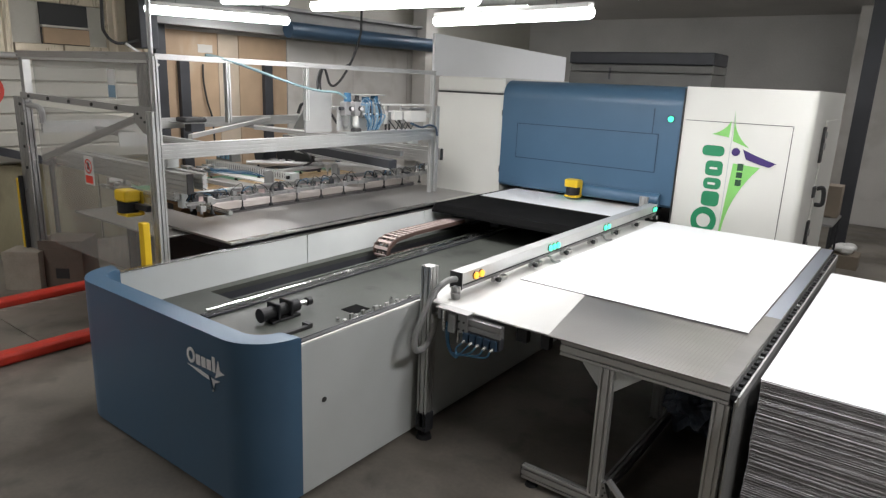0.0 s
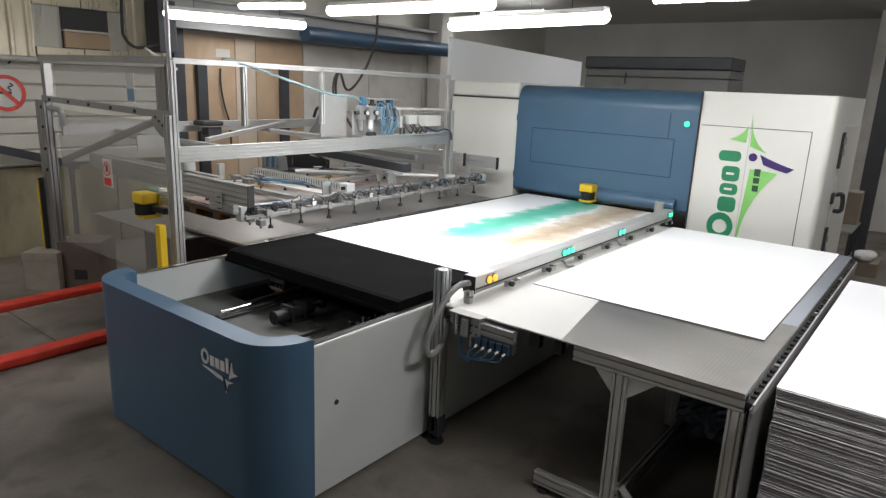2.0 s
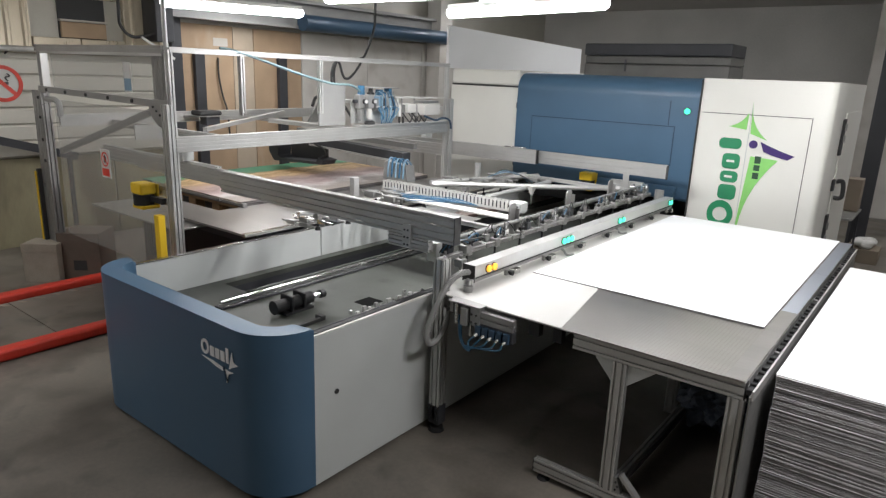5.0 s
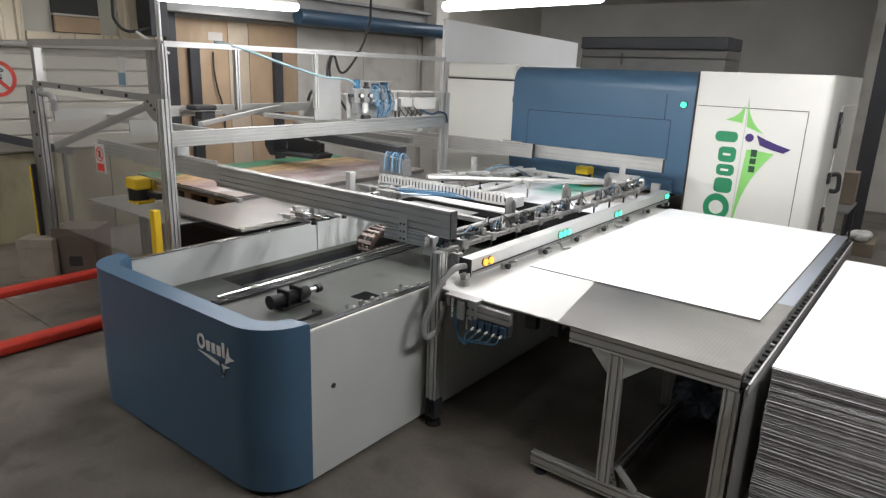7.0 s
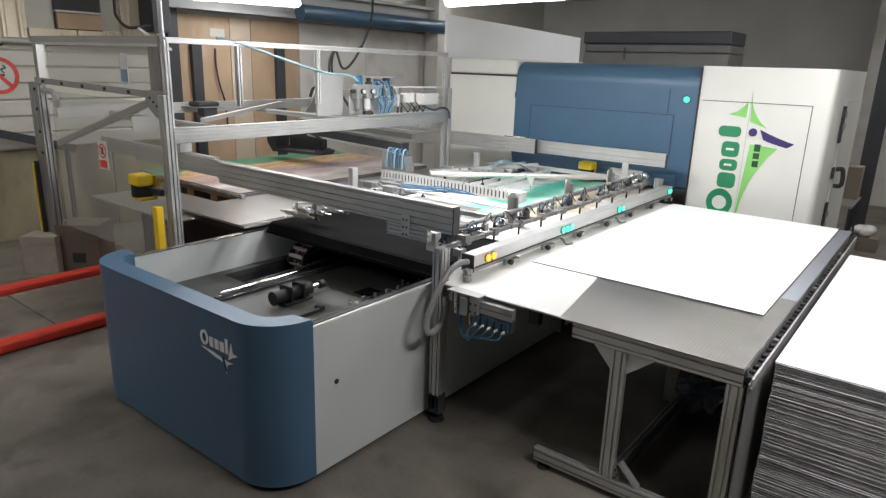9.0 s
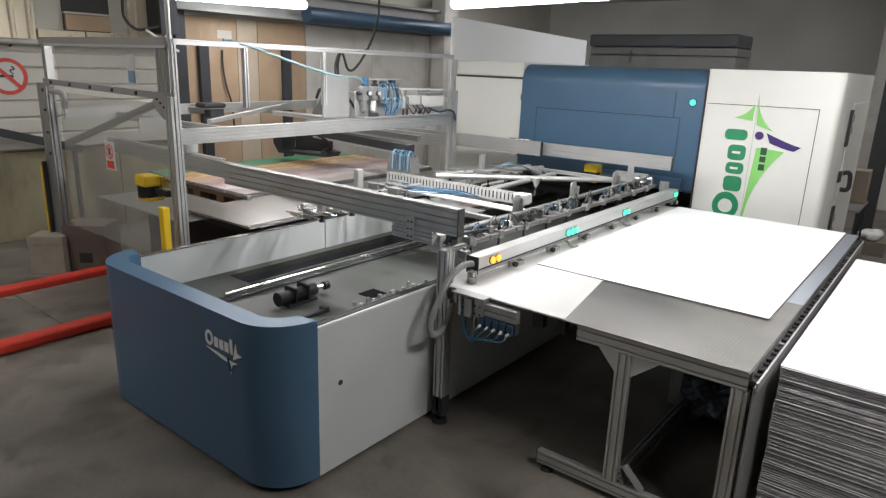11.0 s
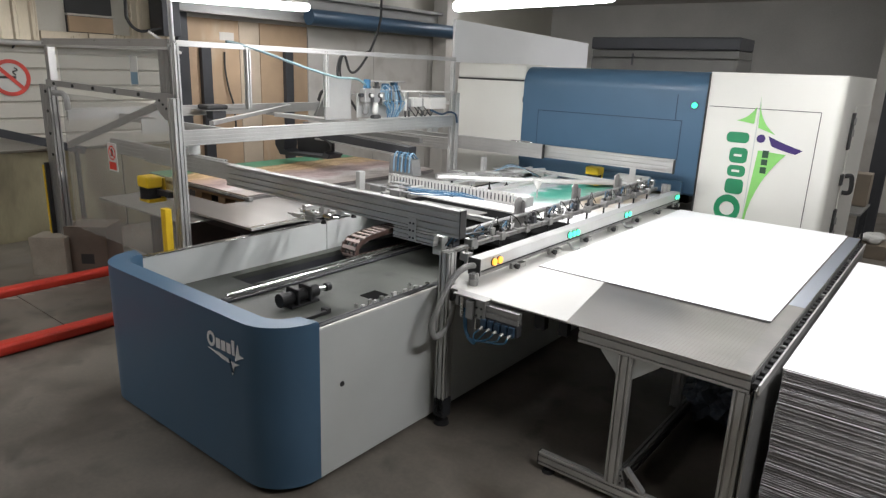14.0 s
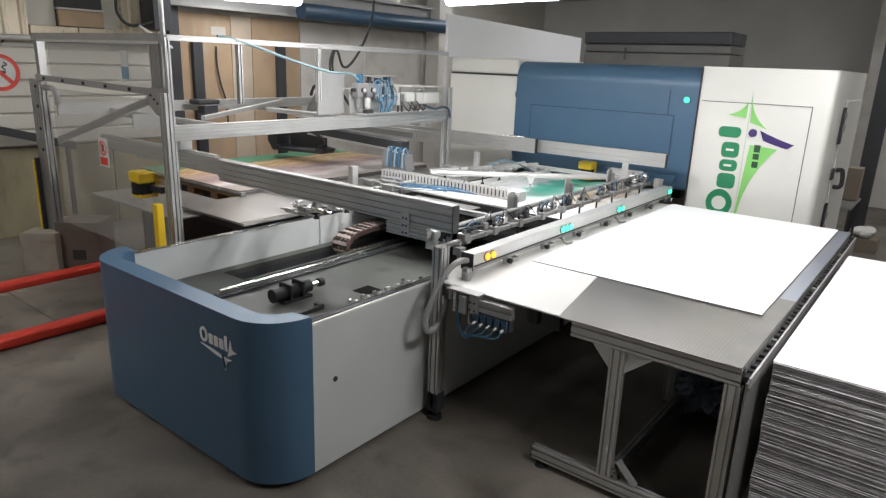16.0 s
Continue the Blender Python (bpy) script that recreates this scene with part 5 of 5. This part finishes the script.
        for k in range(2):
            part("air_hose", hose(B(), [(-0.19, y, 1.22), (-0.19 - 0.02 * k, y + 0.05, 1.27 + rnd.uniform(-0.02, 0.02)), (-0.24, y + 0.14 + 0.05 * k, 1.25 + rnd.uniform(-0.02, 0.02)), (-0.27, y + 0.24 + rnd.uniform(-0.05, 0.05), 1.19)], 0.005, 6, 5), M[("slot", "tube", "slot")[(i + k) % 3]], G)
        part("valve", box(B(), -0.27, -0.22, y + 0.10, y + 0.19, 1.165, 1.20, 0.004), M[("cast", "steel", "dark")[i % 3]], G)
        part("clip", box(B(), -0.30, -0.17, y + 0.21, y + 0.235, 1.15, 1.185, 0.003), M["cast"], G)
    for i in range(12):
        y = 1.30 + i * 0.28 + rnd.uniform(-0.12, 0.12)
        part("air_hose", hose(B(), [(-0.20, y, 1.2), (-0.22, y + 0.03, 1.245 + rnd.uniform(-0.02, 0.03)), (-0.25, y + 0.12 + rnd.uniform(-0.03, 0.05), 1.265 + rnd.uniform(-0.03, 0.03)), (-0.27, y + 0.2, 1.235), (-0.25, y + 0.24, 1.18)], 0.0038, 6, 5), M["slot"], G)
        part("fitting", rod(box(B(), -0.245, -0.205, y + 0.03, y + 0.08, 1.18, 1.235, 0.006), (-0.225, y + 0.055, 1.22), (-0.225, y + 0.055, 1.265), 0.01, 8), M[("dark", "cast", "steel")[i % 3]], G)
    for i in range(7):
        x = 0.02 * i
        part("air_hose", hose(B(), [(-0.27, 1.16 + x, 1.17), (-0.20 + x / 2, 1.2, 1.27), (-0.16, 1.3 + x * 2, 1.24), (-0.27, 1.42 + x, 1.18)], 0.005, 6, 5), M["tube" if i % 3 == 1 else "slot"], G)
    for x, y, z in ((-0.24, 1.2, 1.14), (-0.14, 1.24, 1.12), (-0.30, 1.26, 1.17), (-0.18, 1.34, 1.19), (-0.26, 4.55, 1.2), (-0.2, 4.6, 1.24), (-0.33, 4.62, 1.22)):
        b = box(B(), x - 0.035, x + 0.035, y - 0.03, y + 0.03, z - 0.025, z + 0.03, 0.006)
        rod(b, (x, y, z - 0.05), (x, y, z + 0.05), 0.012, 10)
        part("fitting", b, M["cast" if y < 4 else "steel"], G)
    for y in (2.15, 3.09, 3.97):
        b = prism(B(), [(y - 0.05, 1.13), (y - 0.05, 1.35)] + arc(y - 0.02, 1.35, 0.03, 180, 90, 4) + arc(y + 0.02, 1.35, 0.03, 90, 0, 4) + [(y + 0.05, 1.13)], "x", -0.325, -0.315)
        part("paddle", b, M["alugrey"], G)
        part("paddle_rib", box(B(), -0.315, -0.28, y + 0.035, y + 0.045, 1.15, 1.34, 0.002), M["alugrey"], G)
    # cross members of the frame
    part("cross_tube", rod(B(), (-1.82, 3.0, 1.25), (-0.36, 4.30, 1.25), 0.027, 12), M["alu"], G, "", True)
    part("cross_tube", rod(B(), (-1.08, 2.9, 1.225), (-1.12, 4.2, 1.235), 0.025, 12), M["alu"], G, "", True)
    part("side_member", profile(B(), (-1.75, 4.45, 1.22), (-0.3, 4.45, 1.22), 0.04, 0.04), M["alu"], G)
    part("side_member", profile(B(), (-2.2, 2.0, 1.19), (-0.34, 2.0, 1.19), 0.04, 0.04), M["alu"], G)
    part("cover_sheet", box(B(), -1.45, -0.75, 2.03, 2.36, 1.15, 1.156, 0.001), M["plate"], G)
    # wiring duct with teeth
    part("duct_base", box(B(), -2.2, -0.55, 2.66, 2.74, 1.185, 1.20, 0.002), M["duct"], G, "white slotted wiring duct")
    part("duct_wires", box(B(), -2.18, -0.72, 2.668, 2.732, 1.2, 1.258, 0.01), M["dark"], G)
    for k in range(2):
        yy = (2.66, 2.736)[k]
        b = B()
        x = -2.19
        while x < -0.70:
            box(b, x, x + 0.025, yy, yy + 0.004, 1.2, 1.272)
            x += 0.041
        box(b, -2.2, -0.6, yy - 0.0005, yy + 0.0045, 1.2, 1.206)
        box(b, -2.2, -0.6, yy - 0.0005, yy + 0.0045, 1.268, 1.275)
        part("duct_teeth", b, M["duct"], G)
    part("carrier_strip", box(B(), -1.75, -0.34, 2.40, 2.54, 1.175, 1.19, 0.002), M["duct"], G)
    part("end_block", box(B(), -0.66, -0.54, 2.64, 2.76, 1.19, 1.28, 0.006), M["grey"], G)
    part("end_pin", rod(B(), (-0.57, 2.63, 1.235), (-0.57, 2.60, 1.235), 0.02, 12), M["black"], G)
    part("funnel", rod(B(), (-1.02, 3.64, 1.17), (-1.02, 3.64, 1.265), 0.014, 12, 0.05), M["duct"], G, "", True)
    part("funnel_stem", rod(B(), (-1.02, 3.64, 1.08), (-1.02, 3.64, 1.17), 0.009, 8), M["steel"], G)
    # terminal block with arched blue hoses
    part("terminal_box", prism(B(), [(-2.58, 1.2), (-2.57, 1.38), (-2.52, 1.40), (-2.26, 1.37), (-2.23, 1.2)], "y", 3.08, 3.22), M["cast"], G)
    for i in range(5):
        x = -2.48 + i * 0.055
        part("air_hose", hose(B(), [(x, 3.18, 1.38), (x + 0.005, 3.10, 1.44), (x + 0.01, 3.05, 1.40), (x + 0.005, 3.04, 1.24)], 0.010, 8, 6), M["tube" if i % 2 else "paleblue"], G, "", True)
    for i in range(7):
        part("air_hose", hose(B(), [(-2.3 + 0.03 * i, 2.95, 1.2), (-1.85, 2.50 - 0.02 * i, 1.215 + 0.012 * (i % 3)), (-1.6, 2.30 + 0.035 * i, 1.21 + 0.015 * (i % 2)), (-1.35 + 0.03 * i, 2.32 + 0.045 * i, 1.225 + 0.01 * (i % 3)), (-1.2 + 0.04 * i, 2.6, 1.2)], 0.0045, 6, 6), M["tube"], G)
    for x, yy in ((-2.0, 2.2), (-1.85, 2.3), (-1.7, 2.15), (-1.75, 3.6), (-1.6, 3.85), (-1.85, 4.1), (-2.05, 3.5), (-1.4, 4.2), (-1.95, 2.45)):
        b = box(B(), x, x + 0.12, yy, yy + 0.09, 1.19, 1.25, 0.006)
        rod(b, (x - 0.06, yy + 0.045, 1.235), (x + 0.2, yy + 0.045, 1.235), 0.013, 10)
        part("cylinder", b, M["cast"], G)
    part("upright", box(B(), -2.06, -2.0, 2.07, 2.14, 1.2, 1.38, 0.006), M["alu"], G)
    part("upright", box(B(), -1.93, -1.88, 3.9, 3.95, 1.2, 1.38, 0.004), M["alu"], G)
    part("rear_tube", rod(B(), (-2.0, 3.2, 1.22), (-1.5, 4.6, 1.22), 0.025, 12), M["alu"], G, "", True)
    for i in range(4):
        part("air_hose", hose(B(), [(-1.8, 3.9 + 0.05 * i, 1.22), (-1.6, 4.0, 1.3 + 0.01 * i), (-1.45, 4.1, 1.28), (-1.4 + 0.03 * i, 4.2, 1.2)], 0.006, 6, 6), M["slot" if i % 2 else "paleblue"], G)
    return G


def cable_chain():
    """Energy chain between the bed and the trough, built with its bend at y = 0."""
    C = thing("energy_chain", (0, 0, 0.75), "brown and steel energy chain in the trough", "cable chain")
    p = [(0.85, 0.60), (0.2, 0.60), (0.1, 0.612), (0.03, 0.65), (0.0, 0.70), (0.015, 0.75), (0.06, 0.79), (0.15, 0.82), (0.4, 0.838), (0.75, 0.84), (1.25, 0.84)]
    lens = [0.0]
    for q, r in zip(p, p[1:]):
        lens.append(lens[-1] + math.dist(q, r))
    n = 34
    for i in range(n):
        s = i / (n - 1) * lens[-1] * 0.999
        k = max(j for j in range(len(p) - 1) if lens[j] <= s)
        a = Vector(p[k]).lerp(Vector(p[k + 1]), (s - lens[k]) / (lens[k + 1] - lens[k]))
        d = (Vector(p[k + 1]) - Vector(p[k])).normalized()
        turn = Matrix.Translation((-1.63, a.x, a.y)) @ Matrix.Rotation(math.atan2(d.y, d.x), 4, "X")
        for z0 in (-0.018, 0.012):
            b = box(B(), -0.082, 0.082, -0.015, 0.015, z0, z0 + 0.01, 0.002)
            bmesh.ops.transform(b, matrix=turn, verts=b.verts)
            part("cross_bar", b, M["chainpale"], C)
        for x in (-0.09, 0.09):
            b = box(B(), x - 0.007, x + 0.007, -0.040, 0.040, -0.022, 0.020, 0.005)
            bmesh.ops.transform(b, matrix=turn, verts=b.verts)
            part("link", b, M["chain"], C)
    for i in range(3):
        x = -1.68 + i * 0.05
        part("cable", hose(B(), [(x, y_, z_) for y_, z_ in p], 0.007, 6, 6), M["chain" if i % 2 else "slot"], C)
    return C


def background():
    W = thing("white_board", (-3.1, 7, 2.42), "white sheet panel standing above the printer cabinet", "panel")
    part("panel", prism(B(), [(5.1, 2.422), (9.0, 2.422), (9.0, 2.86), (5.1, 2.97)], "x", -3.14, -3.10), M["board"], W)
    V = thing("roof_duct", (-0.6, 6.3, 2.38), "grey stacked duct rails on top of the printer", "duct")
    part("lower_rail", box(B(), -1.53, 0.3, 6.0, 6.6, 2.382, 2.545, 0.012), M["duct_grey"], V)
    part("lower_rail", box(B(), -1.53, 0.3, 6.02, 6.6, 2.550, 2.645, 0.012), M["duct_grey"], V)
    part("joint", box(B(), -0.98, -0.955, 5.992, 6.0, 2.46, 2.60, 0.002), M["dark"], V)
    part("upper_rail", box(B(), -1.545, 0.3, 6.0, 6.6, 2.650, 2.795, 0.015), M["dark"], V)
    Q = thing("tool_cart", (1.5, 7.8, 0), "dark steel cart beside the printer", "cart")
    part("shelf", box(B(), 1.25, 1.66, 7.35, 8.3, 0.74, 0.77, 0.004), M["cast"], Q)
    part("shelf", box(B(), 1.25, 1.66, 7.35, 8.3, 0.2, 0.22, 0.004), M["dark"], Q)
    for x in (1.27, 1.64):
        for y in (7.37, 8.28):
            part("leg", rod(B(), (x, y, 0), (x, y, 0.74), 0.015), M["dark"], Q)
    Bq = thing("spray_bottle", (1.47, 7.5, 0.77), "white plastic bottle on the cart", "bottle")
    b = rod(B(), (1.47, 7.5, 0.77), (1.47, 7.5, 0.91), 0.05, 16)
    rod(b, (1.47, 7.5, 0.91), (1.47, 7.5, 0.95), 0.05, 16, 0.02)
    part("body", b, M["duct"], Bq, "", True)
    part("neck", rod(B(), (1.47, 7.5, 0.95), (1.47, 7.5, 1.0), 0.018, 12), M["duct"], Bq, "", True)
    K2 = thing("cardboard_box", (1.52, 8.1, 0.77), "brown cardboard carton on the cart", "box")
    part("carton", box(B(), 1.36, 1.64, 7.95, 8.25, 0.772, 1.2, 0.008), M["cardboard"], K2)
    K3 = thing("cardboard_box", (1.75, 8.55, 0), "low brown cardboard carton on the floor", "box")
    part("carton", box(B(), 1.55, 1.95, 8.4, 8.8, 0.0, 0.2, 0.008), M["cardboard"], K3)
    R = thing("rag_heap", (1.72, 8.6, 0.2), "heap of white rags in a carton", "rags")
    rnd = random.Random(3)
    b = B()
    for i in range(9):
        ball(b, (1.74 + rnd.uniform(-0.14, 0.14), 8.6 + rnd.uniform(-0.14, 0.14), 0.25 + 0.03 * rnd.random()), rnd.uniform(0.06, 0.1), 0.6)
    part("rags", b, M["duct"], R, "", True)


# ---- moving things ----
BED = [(0, 3.56), (0.5, 2.8), (1, 2.03), (1.5, 1.18), (1.8, 0.84), (2.05, 0.72), (2.25, 0.84), (2.4, 1.1), (2.6, 1.52), (2.8, 1.98), (3, 2.42), (3.2, 2.87), (3.5, 3.5), (4, 4.4), (4.4, 4.85), (4.8, 5.0), (5.3, 4.95), (5.7, 4.6), (6.1, 4.1), (6.5, 3.55), (7, 2.83), (7.5, 2.07), (8, 1.18), (8.3, 0.8), (8.6, 0.66), (8.75, 0.72), (9, 1.14), (9.2, 1.46), (9.6, 2.2), (10, 3.0), (10.5, 4.0), (11, 4.7), (11.4, 5.0), (12, 4.95), (12.5, 4.5), (13, 3.8), (13.5, 3.03), (14, 2.2), (14.5, 1.12), (14.8, 0.76), (15.05, 0.66), (15.3, 0.92), (15.5, 1.17), (15.8, 1.76), (16, 2.15)]
ARM = [(0, -2.62), (1.2, -2.62), (1.5, -2.47), (2, -1.97), (2.2, -1.66), (2.4, -1.3), (2.6, -0.97), (2.8, -0.65), (3, -0.39), (3.2, -0.17), (3.5, 0.02), (3.8, 0.13), (4.1, 0.185), (4.5, 0.195), (10, 0.195), (16, 0.195)]


def motions():
    walk(bed, [(t, pose(0, y, 0.95)) for t, y in BED])
    walk(sheet, [(t, pose(0, y, 1.016)) for t, y in BED])
    walk(chain, [(t, pose(0, 0.67 + y / 2, 0.75)) for t, y in BED])
    walk(grip, [(t, pose(x, 0, 1.3)) for t, x in ARM])
    walk(mid, [(t, pose(-1.375 + (x - 0.195) / 2, 0, 1.4)) for t, x in ARM])


# ---- patterned materials ----
def printed(name, seed, stops, base=(0.86, 0.87, 0.88), lo=0.5, axis=0, pos=0.0, width=1.0, fade=None, wob=0.5, grain=(1, 1, 1), rag=0.5):
    """Board with soft bands of print across x."""
    m = mat(name, base, 0.45, 0, 0.015, 2, 120, 0.01, 0.05)
    nt = m.node_tree
    L = nt.links.new
    b = nt.nodes["Principled BSDF"]
    tc = nt.nodes.new("ShaderNodeTexCoord")
    sep = nt.nodes.new("ShaderNodeSeparateXYZ")
    n = nt.nodes.new("ShaderNodeTexNoise")
    n.inputs["Scale"].default_value, n.inputs["Detail"].default_value, n.inputs["Roughness"].default_value = 3.4, 12, rag
    mp = nt.nodes.new("ShaderNodeMapping")
    mp.inputs["Location"].default_value = (seed, seed * 1.7, 0)
    mp.inputs["Scale"].default_value = grain
    L(tc.outputs["Object"], mp.inputs[0])
    L(mp.outputs[0], n.inputs["Vector"])
    L(tc.outputs["Object"], sep.inputs[0])
    ma = nt.nodes.new("ShaderNodeMath")
    ma.operation = "MULTIPLY_ADD"
    ma.inputs[1].default_value = wob
    L(n.outputs[0], ma.inputs[0])
    L(sep.outputs[axis], ma.inputs[2])
    r = nt.nodes.new("ShaderNodeMapRange")
    r.inputs[1].default_value, r.inputs[2].default_value = pos, pos + width
    L(ma.outputs[0], r.inputs[0])
    cr = nt.nodes.new("ShaderNodeValToRGB")
    els = cr.color_ramp.elements
    while len(els) < len(stops):
        els.new(0.5)
    for e, (p, c) in zip(els, stops):
        e.position, e.color = p, (*c, 1)
    L(r.outputs[0], cr.inputs[0])
    L(cr.outputs[0], b.inputs["Base Color"])
    if fade:
        ya = nt.nodes.new("ShaderNodeMath")
        ya.operation = "MULTIPLY_ADD"
        ya.inputs[1].default_value = 0.6
        L(n.outputs[0], ya.inputs[0])
        L(sep.outputs[1], ya.inputs[2])
        yr = nt.nodes.new("ShaderNodeMapRange")
        yr.inputs[1].default_value, yr.inputs[2].default_value = fade[0] + 0.3, fade[1] + 0.3
        L(ya.outputs[0], yr.inputs[0])
        mx = nt.nodes.new("ShaderNodeMix")
        mx.data_type = "RGBA"
        mx.inputs[6].default_value = (*base, 1)
        L(yr.outputs[0], mx.inputs[0])
        L(cr.outputs[0], mx.inputs[7])
        L(mx.outputs[2], b.inputs["Base Color"])
    return m


def edge_material():
    m = mat("corrugated_edge", (0.25, 0.24, 0.235), 0.85, 0, 0.35, 5, 120, 0.3, stretch=(3, 3, 20))
    nt = m.node_tree
    b = nt.nodes["Principled BSDF"]
    old = b.inputs["Base Color"].links[0].from_socket
    oi = nt.nodes.new("ShaderNodeObjectInfo")
    r = nt.nodes.new("ShaderNodeMapRange")
    r.inputs[3].default_value, r.inputs[4].default_value = 0.6, 1.3
    nt.links.new(oi.outputs["Random"], r.inputs[0])
    mix = nt.nodes.new("ShaderNodeMix")
    mix.data_type, mix.blend_type = "RGBA", "MULTIPLY"
    mix.inputs[0].default_value = 1
    nt.links.new(old, mix.inputs[6])
    nt.links.new(r.outputs[0], mix.inputs[7])
    nt.links.new(mix.outputs[2], b.inputs["Base Color"])
    return m


def perforated():
    """Steel plate with a fine grid of suction holes."""
    m = mat("perforated_steel", (0.405, 0.392, 0.37), 0.33, 0.9, 0.08, 1.8, 60, 0.0, 0.05, stretch=(1, 6, 1))
    nt = m.node_tree
    b = nt.nodes["Principled BSDF"]
    old = b.inputs["Base Color"].links[0].from_socket
    tc = nt.nodes.new("ShaderNodeTexCoord")
    sc = nt.nodes.new("ShaderNodeVectorMath")
    sc.operation = "SCALE"
    sc.inputs["Scale"].default_value = 50
    fr = nt.nodes.new("ShaderNodeVectorMath")
    fr.operation = "FRACTION"
    sb = nt.nodes.new("ShaderNodeVectorMath")
    sb.operation = "SUBTRACT"
    sb.inputs[1].default_value = (0.5, 0.5, 0.5)
    ml = nt.nodes.new("ShaderNodeVectorMath")
    ml.operation = "MULTIPLY"
    ml.inputs[1].default_value = (1, 1, 0)
    ln = nt.nodes.new("ShaderNodeVectorMath")
    ln.operation = "LENGTH"
    lt = nt.nodes.new("ShaderNodeMath")
    lt.operation = "LESS_THAN"
    lt.inputs[1].default_value = 0.2
    nt.links.new(tc.outputs["Object"], sc.inputs[0])
    for p, q in ((sc, fr), (fr, sb), (sb, ml), (ml, ln)):
        nt.links.new(p.outputs[0], q.inputs[0])
    nt.links.new(ln.outputs["Value"], lt.inputs[0])
    mix = nt.nodes.new("ShaderNodeMix")
    mix.data_type = "RGBA"
    mix.inputs[7].default_value = (0.34, 0.32, 0.29, 1)
    nt.links.new(lt.outputs[0], mix.inputs[0])
    nt.links.new(old, mix.inputs[6])
    nt.links.new(mix.outputs[2], b.inputs["Base Color"])
    return m


def plexi():
    m = bpy.data.materials.new("clear_plastic")
    m.use_nodes = True
    nt = m.node_tree
    b = nt.nodes["Principled BSDF"]
    b.inputs["Base Color"].default_value = (0.40, 0.39, 0.365, 1)
    b.inputs["Roughness"].default_value = 0.06
    b.inputs["Alpha"].default_value = 0.27
    return m


WHITE = (0.86, 0.87, 0.88)
M["print"] = printed("printed_board", 2.0, [(0.0, WHITE), (0.32, WHITE), (0.37, (0.16, 0.55, 0.42)), (0.44, (0.08, 0.46, 0.33)), (0.54, (0.28, 0.62, 0.50)), (0.58, WHITE), (0.63, (0.58, 0.50, 0.38)), (0.70, (0.42, 0.33, 0.22)), (0.78, (0.60, 0.52, 0.42)), (0.82, WHITE), (1.0, WHITE)], pos=-1.62, width=2.2, fade=(1.25, 1.9), wob=0.6, rag=0.68)
M["print2"] = printed("grass_print", 5.0, [(0.0, (0.03, 0.17, 0.09)), (0.28, (0.04, 0.24, 0.13)), (0.34, (0.34, 0.22, 0.09)), (0.40, (0.66, 0.48, 0.26)), (0.45, (0.36, 0.22, 0.09)), (0.51, (0.66, 0.48, 0.27)), (0.56, (0.40, 0.26, 0.15)), (0.63, (0.44, 0.32, 0.28)), (0.70, (0.26, 0.19, 0.17)), (0.8, (0.44, 0.33, 0.32)), (0.9, (0.58, 0.54, 0.52)), (1.0, (0.34, 0.30, 0.27))], axis=0, pos=-0.55, width=1.9, wob=1.35, grain=(0.8, 0.5, 1), rag=0.72)
M["edge"] = edge_material()
M["perf"] = perforated()
M["plexi"] = plexi()
M["chainpale"] = mat("pale_chain_bar", (0.42, 0.34, 0.31), 0.5)
M["chain"] = mat("brown_chain_plastic", (0.085, 0.052, 0.042), 0.5)

hall()
no_smoking()
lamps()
printer()
bed, sheet = print_bed()
loading_table()
light_beam()
plastic_wrap()
fence()
cell()
fixed_slides()
mid = mid_slide()
grip = gripper()
chain = cable_chain()
background()
board_stack()
motions()
